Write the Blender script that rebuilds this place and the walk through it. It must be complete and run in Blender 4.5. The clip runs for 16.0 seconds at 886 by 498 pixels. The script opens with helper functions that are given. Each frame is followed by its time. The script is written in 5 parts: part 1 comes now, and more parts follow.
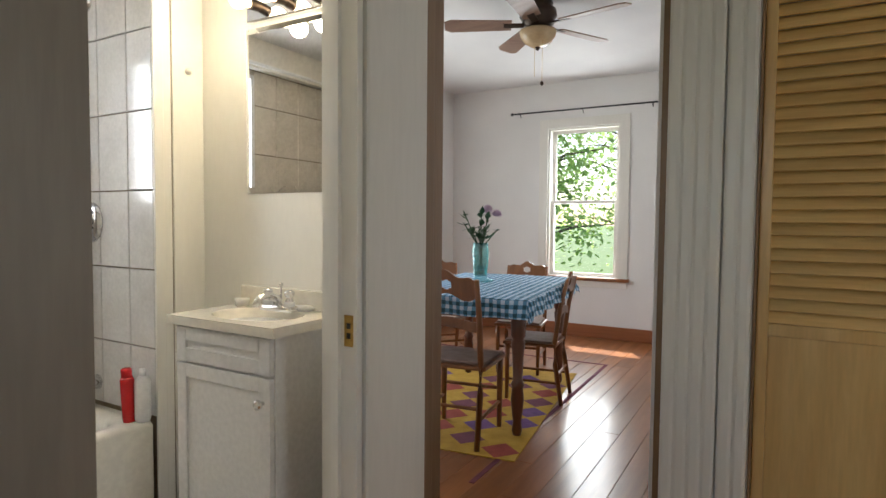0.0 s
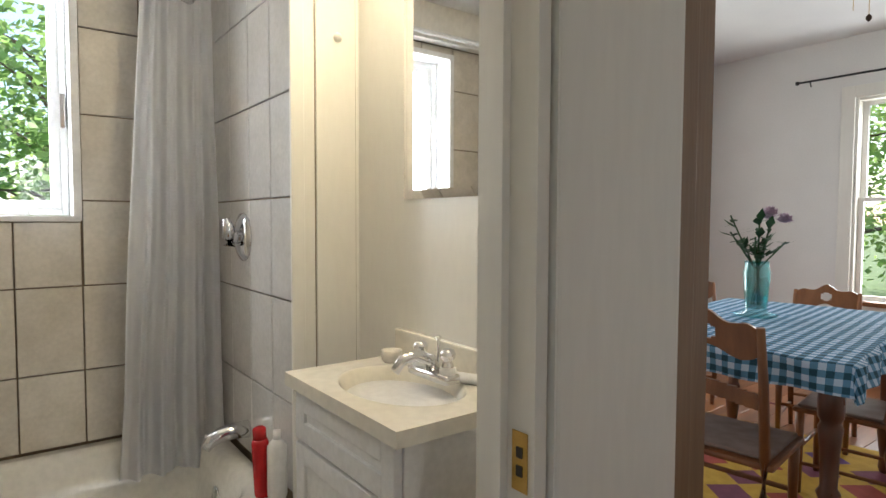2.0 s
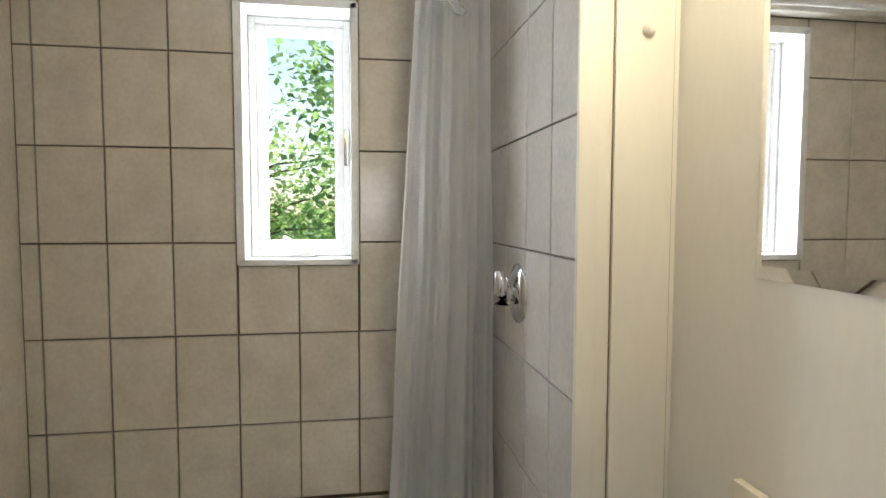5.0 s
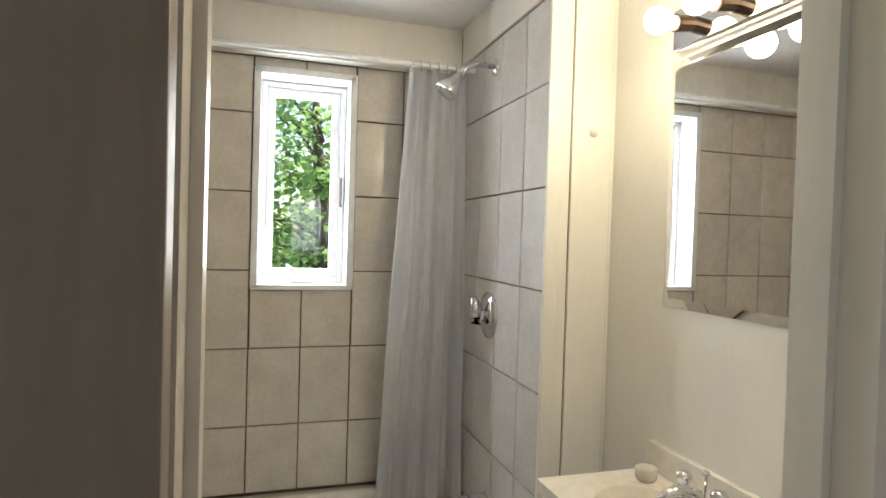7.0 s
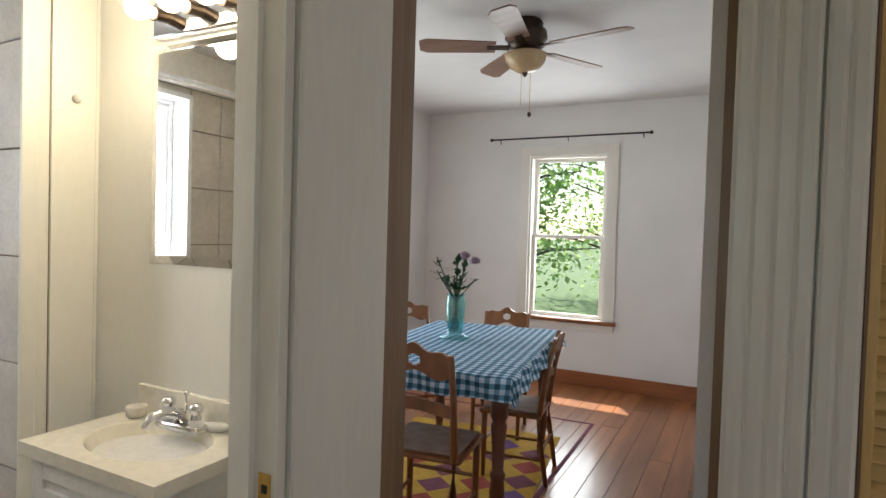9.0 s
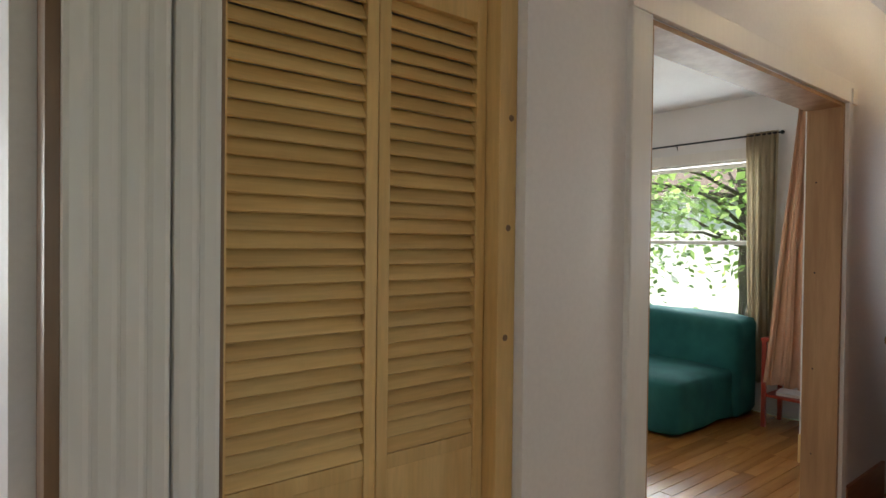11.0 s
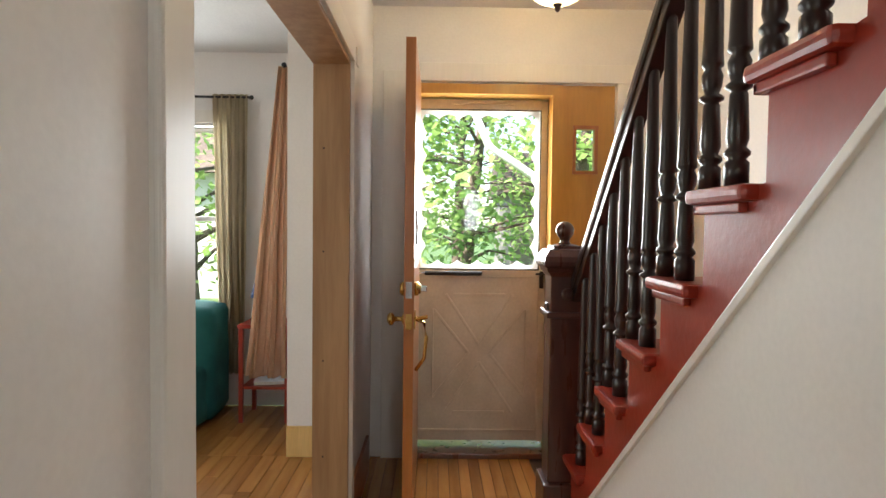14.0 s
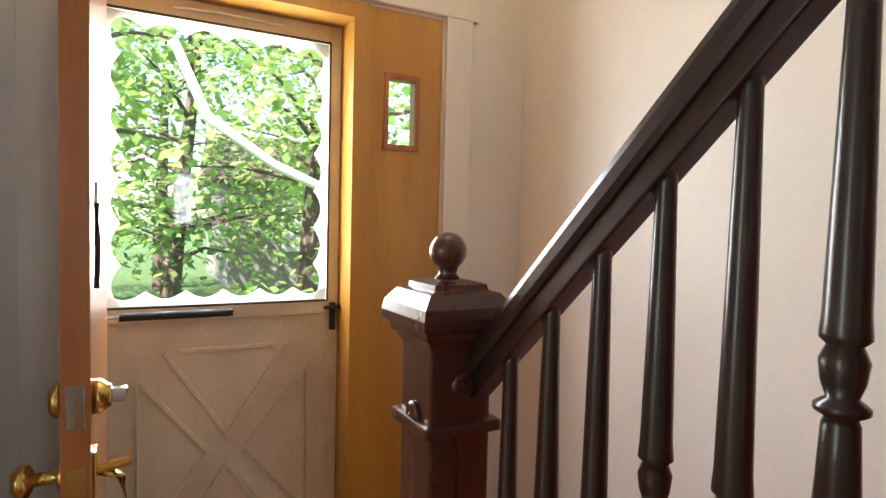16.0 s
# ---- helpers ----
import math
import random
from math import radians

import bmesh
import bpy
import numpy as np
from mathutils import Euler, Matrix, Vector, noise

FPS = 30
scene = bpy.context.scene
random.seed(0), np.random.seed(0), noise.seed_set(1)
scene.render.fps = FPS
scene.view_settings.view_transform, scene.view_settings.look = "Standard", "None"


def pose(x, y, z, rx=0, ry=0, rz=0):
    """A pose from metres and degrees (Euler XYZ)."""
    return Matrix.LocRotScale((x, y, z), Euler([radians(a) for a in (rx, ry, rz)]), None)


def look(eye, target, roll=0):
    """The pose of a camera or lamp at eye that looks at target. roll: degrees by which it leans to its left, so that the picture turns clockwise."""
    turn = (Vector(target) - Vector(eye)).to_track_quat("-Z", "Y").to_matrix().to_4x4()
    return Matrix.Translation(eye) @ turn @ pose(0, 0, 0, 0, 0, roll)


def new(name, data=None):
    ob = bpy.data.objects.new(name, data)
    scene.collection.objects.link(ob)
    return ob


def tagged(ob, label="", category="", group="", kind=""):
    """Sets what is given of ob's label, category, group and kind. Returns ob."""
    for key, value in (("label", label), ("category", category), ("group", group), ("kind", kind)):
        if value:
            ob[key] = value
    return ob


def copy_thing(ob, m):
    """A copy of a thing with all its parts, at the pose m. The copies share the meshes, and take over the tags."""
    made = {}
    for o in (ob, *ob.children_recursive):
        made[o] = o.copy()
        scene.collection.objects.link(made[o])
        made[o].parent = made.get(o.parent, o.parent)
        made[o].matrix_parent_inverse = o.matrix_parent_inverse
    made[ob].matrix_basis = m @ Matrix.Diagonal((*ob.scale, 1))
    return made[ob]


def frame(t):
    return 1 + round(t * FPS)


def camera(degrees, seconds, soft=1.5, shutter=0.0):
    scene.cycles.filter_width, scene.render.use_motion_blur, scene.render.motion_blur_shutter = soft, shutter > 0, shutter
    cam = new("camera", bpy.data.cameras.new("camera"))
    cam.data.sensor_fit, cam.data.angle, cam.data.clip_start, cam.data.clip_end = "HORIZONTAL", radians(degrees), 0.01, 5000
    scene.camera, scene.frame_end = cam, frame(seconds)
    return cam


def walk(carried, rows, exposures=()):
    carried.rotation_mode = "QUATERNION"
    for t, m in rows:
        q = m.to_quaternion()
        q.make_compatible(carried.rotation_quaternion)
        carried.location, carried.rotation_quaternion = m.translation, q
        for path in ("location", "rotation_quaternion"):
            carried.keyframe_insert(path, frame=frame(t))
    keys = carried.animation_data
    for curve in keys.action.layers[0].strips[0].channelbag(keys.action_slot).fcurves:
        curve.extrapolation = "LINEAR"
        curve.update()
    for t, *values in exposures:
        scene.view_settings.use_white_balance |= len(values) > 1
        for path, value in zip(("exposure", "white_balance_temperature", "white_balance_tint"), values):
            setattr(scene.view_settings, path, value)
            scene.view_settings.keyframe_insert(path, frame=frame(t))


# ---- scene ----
cam = camera(74.5, 16.0)
PATH = [
    (0, (0.184, -0.028, 1.137), (-0.816, 1.702, 1.043), 0.5),
    (0.5, (0.098, 0.17, 1.123), (-1.002, 1.837, 1.029), 0.6),
    (1, (0.028, 0.35, 1.147), (-1.242, 1.891, 1.049), 0.5),
    (1.5, (-0.099, 0.501, 1.154), (-1.549, 1.875, 1.06), 0.3),
    (2, (-0.26, 0.656, 1.18), (-1.854, 1.86, 1.082), 0.2),
    (2.5, (-0.402, 0.774, 1.182), (-2.11, 1.811, 1.08), 0.1),
    (3, (-0.54, 0.899, 1.191), (-2.351, 1.741, 1.085), 0.0),
    (3.5, (-0.64, 0.965, 1.199), (-2.542, 1.577, 1.095), 0.1),
    (4, (-0.699, 0.972, 1.221), (-2.654, 1.378, 1.121), 0.2),
    (4.5, (-0.717, 0.921, 1.29), (-2.689, 1.229, 1.168), 0.1),
    (7, (-0.32, 0.548, 1.39), (-2.233, 1.128, 1.35), 1.7),
    (7.5, (-0.206, 0.457, 1.383), (-1.948, 1.438, 1.319), 1.1),
    (8, (-0.129, 0.415, 1.353), (-1.639, 1.726, 1.294), 1.1),
    (8.5, (-0.074, 0.394, 1.348), (-1.335, 1.945, 1.285), 1.5),
    (9, (-0.058, 0.422, 1.342), (-0.98, 2.197, 1.289), 1.7),
    (9.5, (-0.073, 0.485, 1.33), (-0.52, 2.435, 1.294), 1.9),
    (10, (-0.095, 0.522, 1.318), (0.054, 2.516, 1.301), 2.0),
    (10.2, (-0.094, 0.533, 1.317), (0.3, 2.493, 1.302), 1.8),
    (12.3, (-0.33, 1.106, 1.348), (1.587, 1.672, 1.283), -0.0),
    (12.5, (-0.295, 1.145, 1.344), (1.655, 1.582, 1.278), 0.1),
    (13, (-0.123, 1.224, 1.329), (1.86, 1.478, 1.258), 0.1),
    (13.5, (0.161, 1.281, 1.31), (2.156, 1.391, 1.24), 0.7),
    (14, (0.497, 1.304, 1.308), (2.495, 1.277, 1.231), 0.7),
    (14.5, (0.814, 1.304, 1.306), (2.797, 1.052, 1.23), 1.0),
    (15, (1.186, 1.312, 1.325), (3.129, 0.845, 1.245), 1.1),
    (15.5, (1.524, 1.336, 1.327), (3.43, 0.735, 1.25), 0.9),
    (16, (1.824, 1.336, 1.353), (3.582, 0.386, 1.263), 1.4),
]
EXPOSURES = [(0, 1.35), (1.5, 1.25), (4.5, 1.05), (7, 1.15), (10.2, 1.2), (12.3, 2.08), (14, 1.98), (16, 1.95)]
walk(cam, [(t, look(eye, target, roll)) for t, eye, target, roll in PATH], EXPOSURES)

# ---- world and light ----
world = bpy.data.worlds.new("world")
scene.world = world
world.use_nodes = True
wn = world.node_tree
sky = wn.nodes.new("ShaderNodeTexSky")
sky.sky_type = 'NISHITA'
sky.sun_disc = False
sky.sun_elevation, sky.sun_rotation = radians(48), radians(-30)
wn.links.new(sky.outputs[0], wn.nodes["Background"].inputs[0])
wn.nodes["Background"].inputs[1].default_value = 0.15


def lamp(name, kind, place, target, power, colour=(1, 1, 1), size=None, angle=None):
    data = bpy.data.lights.new(name, kind)
    data.energy, data.color = power, colour
    if kind == 'AREA':
        data.shape = 'RECTANGLE'
        data.size, data.size_y = size
    elif kind == 'SUN':
        data.angle = radians(angle)
    elif size:
        data.shadow_soft_size = size
    ob = new(name, data)
    ob.matrix_world = look(place, target)
    return ob


lamp("sun", 'SUN', (-10, 17.3, 22), (0, 0, 0), 5.0, (1, 0.95, 0.86), angle=0.5)
DAY = (0.93, 0.97, 1.0)
lamp("daylight_bath_window", 'AREA', (-2.81, 0.68, 1.6), (0, 0.68, 1.3), 6.1, DAY, (0.3, 0.75))
lamp("daylight_dining_window", 'AREA', (-1.53, 5.83, 1.35), (-1.53, 0, 0.9), 9.8, DAY, (0.6, 1.3))
# Added lamp behind the unseen west wall, brightens the dining room.
lamp("fill_dining_west", 'AREA', (-3.09, 3.5, 1.35), (0, 3.5, 0.9), 10.1, DAY, (0.9, 1.4))
lamp("daylight_living_window", 'AREA', (4.80, 3.37, 1.35), (0, 3.37, 0.9), 9.7, DAY, (1.0, 1.3))
# Extra lamp out of view to the north, fills the living room and hall.
lamp("fill_living_north", 'AREA', (1.6, 5.36, 1.4), (1.6, 0, 0.9), 5.5, DAY, (1.2, 1.4))
lamp("daylight_front_door", 'AREA', (3.99, 1.05, 1.52), (0, 1.05, 1.1), 7.9, DAY, (0.6, 0.8))
# Lobby lamp is added to brighten the closet front; its source is unseen.
lamp("fill_lobby_south", 'AREA', (-0.16, -2.06, 1.45), (-0.16, 0, 1.25), 1.5, DAY, (0.85, 1.1))
# Unseen fill lamp added high in the closed stairwell; no window there.
lamp("fill_stairwell", 'AREA', (1.2, -0.02, 3.6), (1.9, 0.6, 1.0), 1.0, DAY, (0.6, 0.6))


# ---- materials ----
def ramp2(nt, src, c0, c1, p0=0.35, p1=0.65):
    r = nt.nodes.new("ShaderNodeValToRGB")
    r.color_ramp.elements[0].position, r.color_ramp.elements[1].position = p0, p1
    r.color_ramp.elements[0].color, r.color_ramp.elements[1].color = (*c0, 1), (*c1, 1)
    nt.links.new(src, r.inputs[0])
    return r.outputs[0]


def mat(name, c0, c1=None, rough=0.5, metal=0.0, scale=6.0, stretch=(1, 1, 1), bump=0.05, fine=60.0, coat=0.0, vary=0.0, gloss_vary=0.1, grain=0.3):
    """Two colours mixed by broad noise, darkened a little by fine grain; stretch draws the grain out along an axis."""
    m = bpy.data.materials.new(name)
    m.use_nodes = True
    nt = m.node_tree
    b = nt.nodes["Principled BSDF"]
    c1 = c1 or tuple(c * 0.9 for c in c0)
    tc = nt.nodes.new("ShaderNodeTexCoord")
    mp = nt.nodes.new("ShaderNodeMapping")
    mp.inputs["Scale"].default_value = stretch
    nt.links.new(tc.outputs["Object"], mp.inputs[0])
    vec = mp.outputs[0]
    if vary:
        info = nt.nodes.new("ShaderNodeObjectInfo")
        add = nt.nodes.new("ShaderNodeVectorMath")
        add.operation = 'ADD'
        sc = nt.nodes.new("ShaderNodeMath")
        sc.operation = 'MULTIPLY'
        sc.inputs[1].default_value = 37.0
        nt.links.new(info.outputs["Random"], sc.inputs[0])
        nt.links.new(vec, add.inputs[0])
        nt.links.new(sc.outputs[0], add.inputs[1])
        vec = add.outputs[0]
    n1 = nt.nodes.new("ShaderNodeTexNoise")
    n1.inputs["Scale"].default_value, n1.inputs["Detail"].default_value = scale, 5
    n2 = nt.nodes.new("ShaderNodeTexNoise")
    n2.inputs["Scale"].default_value, n2.inputs["Detail"].default_value = fine, 3
    nt.links.new(vec, n1.inputs[0])
    nt.links.new(vec, n2.inputs[0])
    col = ramp2(nt, n1.outputs[0], c0, c1)
    mix = nt.nodes.new("ShaderNodeMix")
    mix.data_type, mix.blend_type = 'RGBA', 'MULTIPLY'
    mix.inputs[0].default_value = grain
    g = ramp2(nt, n2.outputs[0], (0.72, 0.72, 0.72), (1, 1, 1))
    nt.links.new(col, mix.inputs[6])
    nt.links.new(g, mix.inputs[7])
    out = mix.outputs[2]
    if vary:
        hsv = nt.nodes.new("ShaderNodeHueSaturation")
        mr = nt.nodes.new("ShaderNodeMapRange")
        mr.inputs[3].default_value, mr.inputs[4].default_value = 1 - vary, 1 + vary
        nt.links.new(info.outputs["Random"], mr.inputs[0])
        nt.links.new(mr.outputs[0], hsv.inputs["Value"])
        nt.links.new(out, hsv.inputs["Color"])
        out = hsv.outputs[0]
    nt.links.new(out, b.inputs["Base Color"])
    rr = nt.nodes.new("ShaderNodeMapRange")
    rr.inputs[3].default_value, rr.inputs[4].default_value = max(0.02, rough - gloss_vary * rough), min(1, rough + gloss_vary * rough)
    nt.links.new(n1.outputs[0], rr.inputs[0])
    nt.links.new(rr.outputs[0], b.inputs["Roughness"])
    b.inputs["Metallic"].default_value = metal
    if coat:
        b.inputs["Coat Weight"].default_value, b.inputs["Coat Roughness"].default_value = coat, 0.12
    if bump:
        bp = nt.nodes.new("ShaderNodeBump")
        bp.inputs["Strength"].default_value, bp.inputs["Distance"].default_value = bump, 0.01
        nt.links.new(n2.outputs[0], bp.inputs["Height"])
        nt.links.new(bp.outputs[0], b.inputs["Normal"])
    return m


def glow(name, colour, power):
    m = bpy.data.materials.new(name)
    m.use_nodes = True
    b = m.node_tree.nodes["Principled BSDF"]
    b.inputs["Base Color"].default_value = (*colour, 1)
    b.inputs["Emission Color"].default_value = (*colour, 1)
    b.inputs["Emission Strength"].default_value = power
    return m


def clear(name, tint=(1, 1, 1), rough=0.0, see=0.92):
    """Thin glass: mostly see-through with a sharp reflection."""
    m = bpy.data.materials.new(name)
    m.use_nodes = True
    nt = m.node_tree
    nt.nodes.remove(nt.nodes["Principled BSDF"])
    tr = nt.nodes.new("ShaderNodeBsdfTransparent")
    tr.inputs[0].default_value = (*tint, 1)
    gl = nt.nodes.new("ShaderNodeBsdfGlossy")
    gl.inputs["Roughness"].default_value = rough
    mx = nt.nodes.new("ShaderNodeMixShader")
    mx.inputs[0].default_value = 1 - see
    nt.links.new(tr.outputs[0], mx.inputs[1])
    nt.links.new(gl.outputs[0], mx.inputs[2])
    nt.links.new(mx.outputs[0], nt.nodes["Material Output"].inputs[0])
    return m


M_WALL = mat("wall_paint", (0.80, 0.78, 0.76), (0.74, 0.72, 0.70), 0.55, scale=1.5, fine=90, bump=0.03, grain=0.12)
M_HALL = mat("hall_wall_paint", (0.80, 0.77, 0.73), (0.75, 0.72, 0.68), 0.5, scale=1.2, fine=70, bump=0.04, grain=0.12)
M_CEIL = mat("ceiling_paint", (0.80, 0.79, 0.79), (0.74, 0.73, 0.74), 0.7, scale=2, fine=120, bump=0.06)
M_TRIM = mat("white_trim_paint", (0.79, 0.76, 0.70), (0.75, 0.72, 0.66), 0.32, scale=4, stretch=(1, 1, 0.15), fine=50, bump=0.03, grain=0.12)
M_PANEL = mat("cream_panel_paint", (0.82, 0.80, 0.75), (0.79, 0.77, 0.72), 0.35, scale=3, stretch=(1, 1, 0.3), fine=60, bump=0.02, grain=0.08)
M_TAUPE = mat("taupe_door_paint", (0.38, 0.33, 0.28), (0.32, 0.28, 0.24), 0.4, scale=4, stretch=(1, 1, 0.1), fine=60, bump=0.06)
M_JAMB = mat("raw_pine_jamb", (0.42, 0.25, 0.12), (0.33, 0.18, 0.08), 0.45, scale=5, stretch=(4, 4, 0.35), fine=30, bump=0.06)
M_DARKJAMB = mat("brown_wood_jamb", (0.26, 0.15, 0.075), (0.2, 0.11, 0.05), 0.4, scale=5, stretch=(4, 4, 0.3), fine=30, bump=0.06)
M_PINE = mat("varnished_pine", (0.80, 0.55, 0.22), (0.71, 0.45, 0.16), 0.38, scale=4, stretch=(5, 5, 0.5), fine=25, bump=0.06, coat=0.15, vary=0.07)
M_SLAT = mat("varnished_pine_slat", (0.80, 0.55, 0.22), (0.69, 0.43, 0.15), 0.38, scale=4, stretch=(0.5, 5, 9), fine=25, bump=0.06, coat=0.15, vary=0.10)
M_TILE = mat("beige_wall_tile", (0.68, 0.635, 0.565), (0.60, 0.555, 0.485), 0.16, scale=9, fine=70, bump=0.015, vary=0.03)
M_TILEW = mat("pale_wall_tile", (0.74, 0.72, 0.70), (0.68, 0.66, 0.64), 0.14, scale=9, fine=70, bump=0.015, vary=0.03)
M_GROUT = mat("brown_grout", (0.24, 0.18, 0.11), (0.17, 0.12, 0.075), 0.85, scale=14, fine=120, bump=0.2)
M_TUB = mat("tub_enamel", (0.82, 0.80, 0.75), (0.78, 0.75, 0.69), 0.15, scale=3, fine=40, bump=0.0)
M_MARBLE = mat("cultured_marble", (0.84, 0.80, 0.71), (0.80, 0.75, 0.65), 0.16, scale=4, fine=40, bump=0.0, coat=0.3)
M_CAB = mat("white_cabinet_laminate", (0.82, 0.81, 0.80), (0.78, 0.77, 0.76), 0.3, scale=3, fine=60, bump=0.01)
M_CHROME = mat("chrome", (0.75, 0.75, 0.76), (0.68, 0.68, 0.7), 0.08, 1.0, scale=8, fine=40, bump=0.0)
M_BRASS = mat("brass", (0.70, 0.48, 0.16), (0.55, 0.36, 0.10), 0.22, 1.0, scale=18, fine=80, bump=0.03)
M_MIRROR = mat("mirror_silver", (0.9, 0.9, 0.9), (0.89, 0.89, 0.89), 0.01, 1.0, bump=0.0, gloss_vary=0.0)
M_VINYL = mat("white_vinyl", (0.82, 0.83, 0.84), (0.78, 0.79, 0.80), 0.3, scale=3, fine=40, bump=0.01)
M_CURTAIN = mat("white_shower_curtain", (0.86, 0.86, 0.87), (0.82, 0.82, 0.84), 0.7, scale=5, fine=160, bump=0.03, grain=0.1)
M_FLOOR = mat("old_fir_floorboards", (0.33, 0.125, 0.04), (0.22, 0.075, 0.022), 0.3, scale=3, stretch=(5, 0.5, 5), fine=30, bump=0.03, coat=0.25, vary=0.16)
M_OAK = mat("oak_strip_floor", (0.44, 0.20, 0.05), (0.33, 0.135, 0.034), 0.2, scale=3, stretch=(0.5, 5, 5), fine=30, bump=0.03, coat=0.25, vary=0.18)
M_GAP = mat("dark_floor_gap", (0.05, 0.025, 0.012), (0.03, 0.015, 0.008), 0.7, bump=0.0)
M_BASE = mat("stained_baseboard", (0.36, 0.13, 0.055), (0.27, 0.09, 0.035), 0.3, scale=3, stretch=(0.4, 4, 8), fine=30, bump=0.03)
M_CHAIR = mat("stained_maple_chair", (0.27, 0.105, 0.036), (0.19, 0.068, 0.022), 0.3, scale=5, stretch=(3, 3, 0.6), fine=30, bump=0.03, coat=0.2)
M_DARKWOOD = mat("dark_table_wood", (0.15, 0.05, 0.022), (0.10, 0.032, 0.014), 0.28, scale=5, stretch=(3, 3, 0.6), fine=30, bump=0.03, coat=0.3)
M_RAIL = mat("near_black_stained_wood", (0.032, 0.018, 0.016), (0.02, 0.011, 0.010), 0.3, scale=7, stretch=(1, 1, 0.4), fine=40, bump=0.06, coat=0.2)
M_NEWEL = mat("dark_mahogany_newel", (0.085, 0.028, 0.017), (0.055, 0.018, 0.012), 0.28, scale=6, stretch=(3, 3, 0.5), fine=35, bump=0.04, coat=0.3)
M_RED = mat("red_stair_paint", (0.36, 0.038, 0.018), (0.29, 0.028, 0.013), 0.33, scale=4, fine=45, bump=0.09, coat=0.1)
M_DOORWOOD = mat("varnished_fir_door", (0.44, 0.165, 0.045), (0.34, 0.115, 0.03), 0.3, scale=4, stretch=(5, 5, 0.4), fine=30, bump=0.03, coat=0.3)
M_SIDE = mat("amber_plywood", (0.55, 0.29, 0.05), (0.46, 0.22, 0.035), 0.3, scale=3, stretch=(3, 3, 0.4), fine=25, bump=0.02, coat=0.3)
M_STORM = mat("aged_cream_storm_door", (0.66, 0.60, 0.48), (0.56, 0.50, 0.38), 0.45, scale=5, fine=60, bump=0.04)
M_BLACK = mat("black_iron", (0.02, 0.02, 0.022), (0.012, 0.012, 0.013), 0.4, 0.3, scale=20, fine=80, bump=0.03)
M_BRONZE = mat("oil_rubbed_bronze", (0.075, 0.05, 0.035), (0.045, 0.03, 0.022), 0.35, 0.7, scale=15, fine=60, bump=0.05)
M_BLADE = mat("walnut_fan_blade", (0.30, 0.19, 0.14), (0.22, 0.13, 0.095), 0.35, scale=4, stretch=(0.5, 5, 5), fine=30, bump=0.02)
M_TEAL = mat("teal_sofa_cover", (0.012, 0.135, 0.125), (0.007, 0.095, 0.09), 0.85, scale=5, fine=160, bump=0.15)
M_DRAPE = mat("cream_curtain", (0.60, 0.52, 0.37), (0.52, 0.44, 0.30), 0.85, scale=5, fine=140, bump=0.1)
M_PEACH = mat("peach_curtain", (0.74, 0.52, 0.36), (0.66, 0.43, 0.28), 0.75, scale=5, fine=140, bump=0.1)
M_FROST = mat("frosted_etching", (0.80, 0.80, 0.78), (0.74, 0.74, 0.72), 0.6, scale=5, fine=100, bump=0.05)
def see_through(m, amount):
    """Cloth that lets daylight through."""
    nt = m.node_tree
    b = nt.nodes["Principled BSDF"]
    tl = nt.nodes.new("ShaderNodeBsdfTranslucent")
    nt.links.new(b.inputs["Base Color"].links[0].from_socket, tl.inputs[0])
    mx = nt.nodes.new("ShaderNodeMixShader")
    mx.inputs[0].default_value = amount
    nt.links.new(b.outputs[0], mx.inputs[1])
    nt.links.new(tl.outputs[0], mx.inputs[2])
    nt.links.new(mx.outputs[0], nt.nodes["Material Output"].inputs[0])


see_through(M_FROST, 0.35)
see_through(M_CURTAIN, 0.25)
see_through(M_DRAPE, 0.4)
see_through(M_PEACH, 0.4)
M_GLASS = clear("window_glass", see=0.985)
M_VASE = clear("aqua_glass", (0.62, 0.88, 0.88), see=0.86)
M_STEM = mat("flower_stem_green", (0.035, 0.11, 0.035), (0.02, 0.07, 0.025), 0.5, scale=20, fine=60)
M_PETAL = mat("lilac_petal", (0.66, 0.52, 0.62), (0.55, 0.40, 0.52), 0.6, scale=20, fine=60)
M_REDPL = mat("red_bottle_plastic", (0.55, 0.015, 0.02), (0.45, 0.012, 0.015), 0.25, scale=8, bump=0.0)
M_WHITEPL = mat("white_plastic", (0.80, 0.80, 0.80), (0.75, 0.75, 0.76), 0.3, scale=8, bump=0.0)
M_PAPER = mat("book_paper", (0.75, 0.72, 0.65), (0.68, 0.64, 0.56), 0.7, scale=12, bump=0.02)
M_BLUE = mat("blue_shade_cloth", (0.02, 0.05, 0.22), (0.015, 0.035, 0.16), 0.6, scale=12, bump=0.05)
M_SEATPAD = mat("worn_seat_fabric", (0.34, 0.25, 0.21), (0.26, 0.18, 0.15), 0.7, scale=15, bump=0.08)
M_BULB = glow("warm_bulb", (1.0, 0.84, 0.55), 7.0)
M_BOWL = glow("lit_alabaster_bowl", (1.0, 0.80, 0.42), 0.95)
M_FANBOWL = mat("amber_glass_bowl", (0.62, 0.46, 0.27), (0.52, 0.36, 0.19), 0.25, scale=9, bump=0.0)
M_BARK = mat("tree_bark", (0.16, 0.12, 0.09), (0.09, 0.065, 0.05), 0.9, scale=8, stretch=(1, 1, 0.3), bump=0.5)
M_GRASS = mat("lawn_grass", (0.09, 0.16, 0.04), (0.06, 0.11, 0.03), 0.95, scale=3, fine=40, bump=0.5)
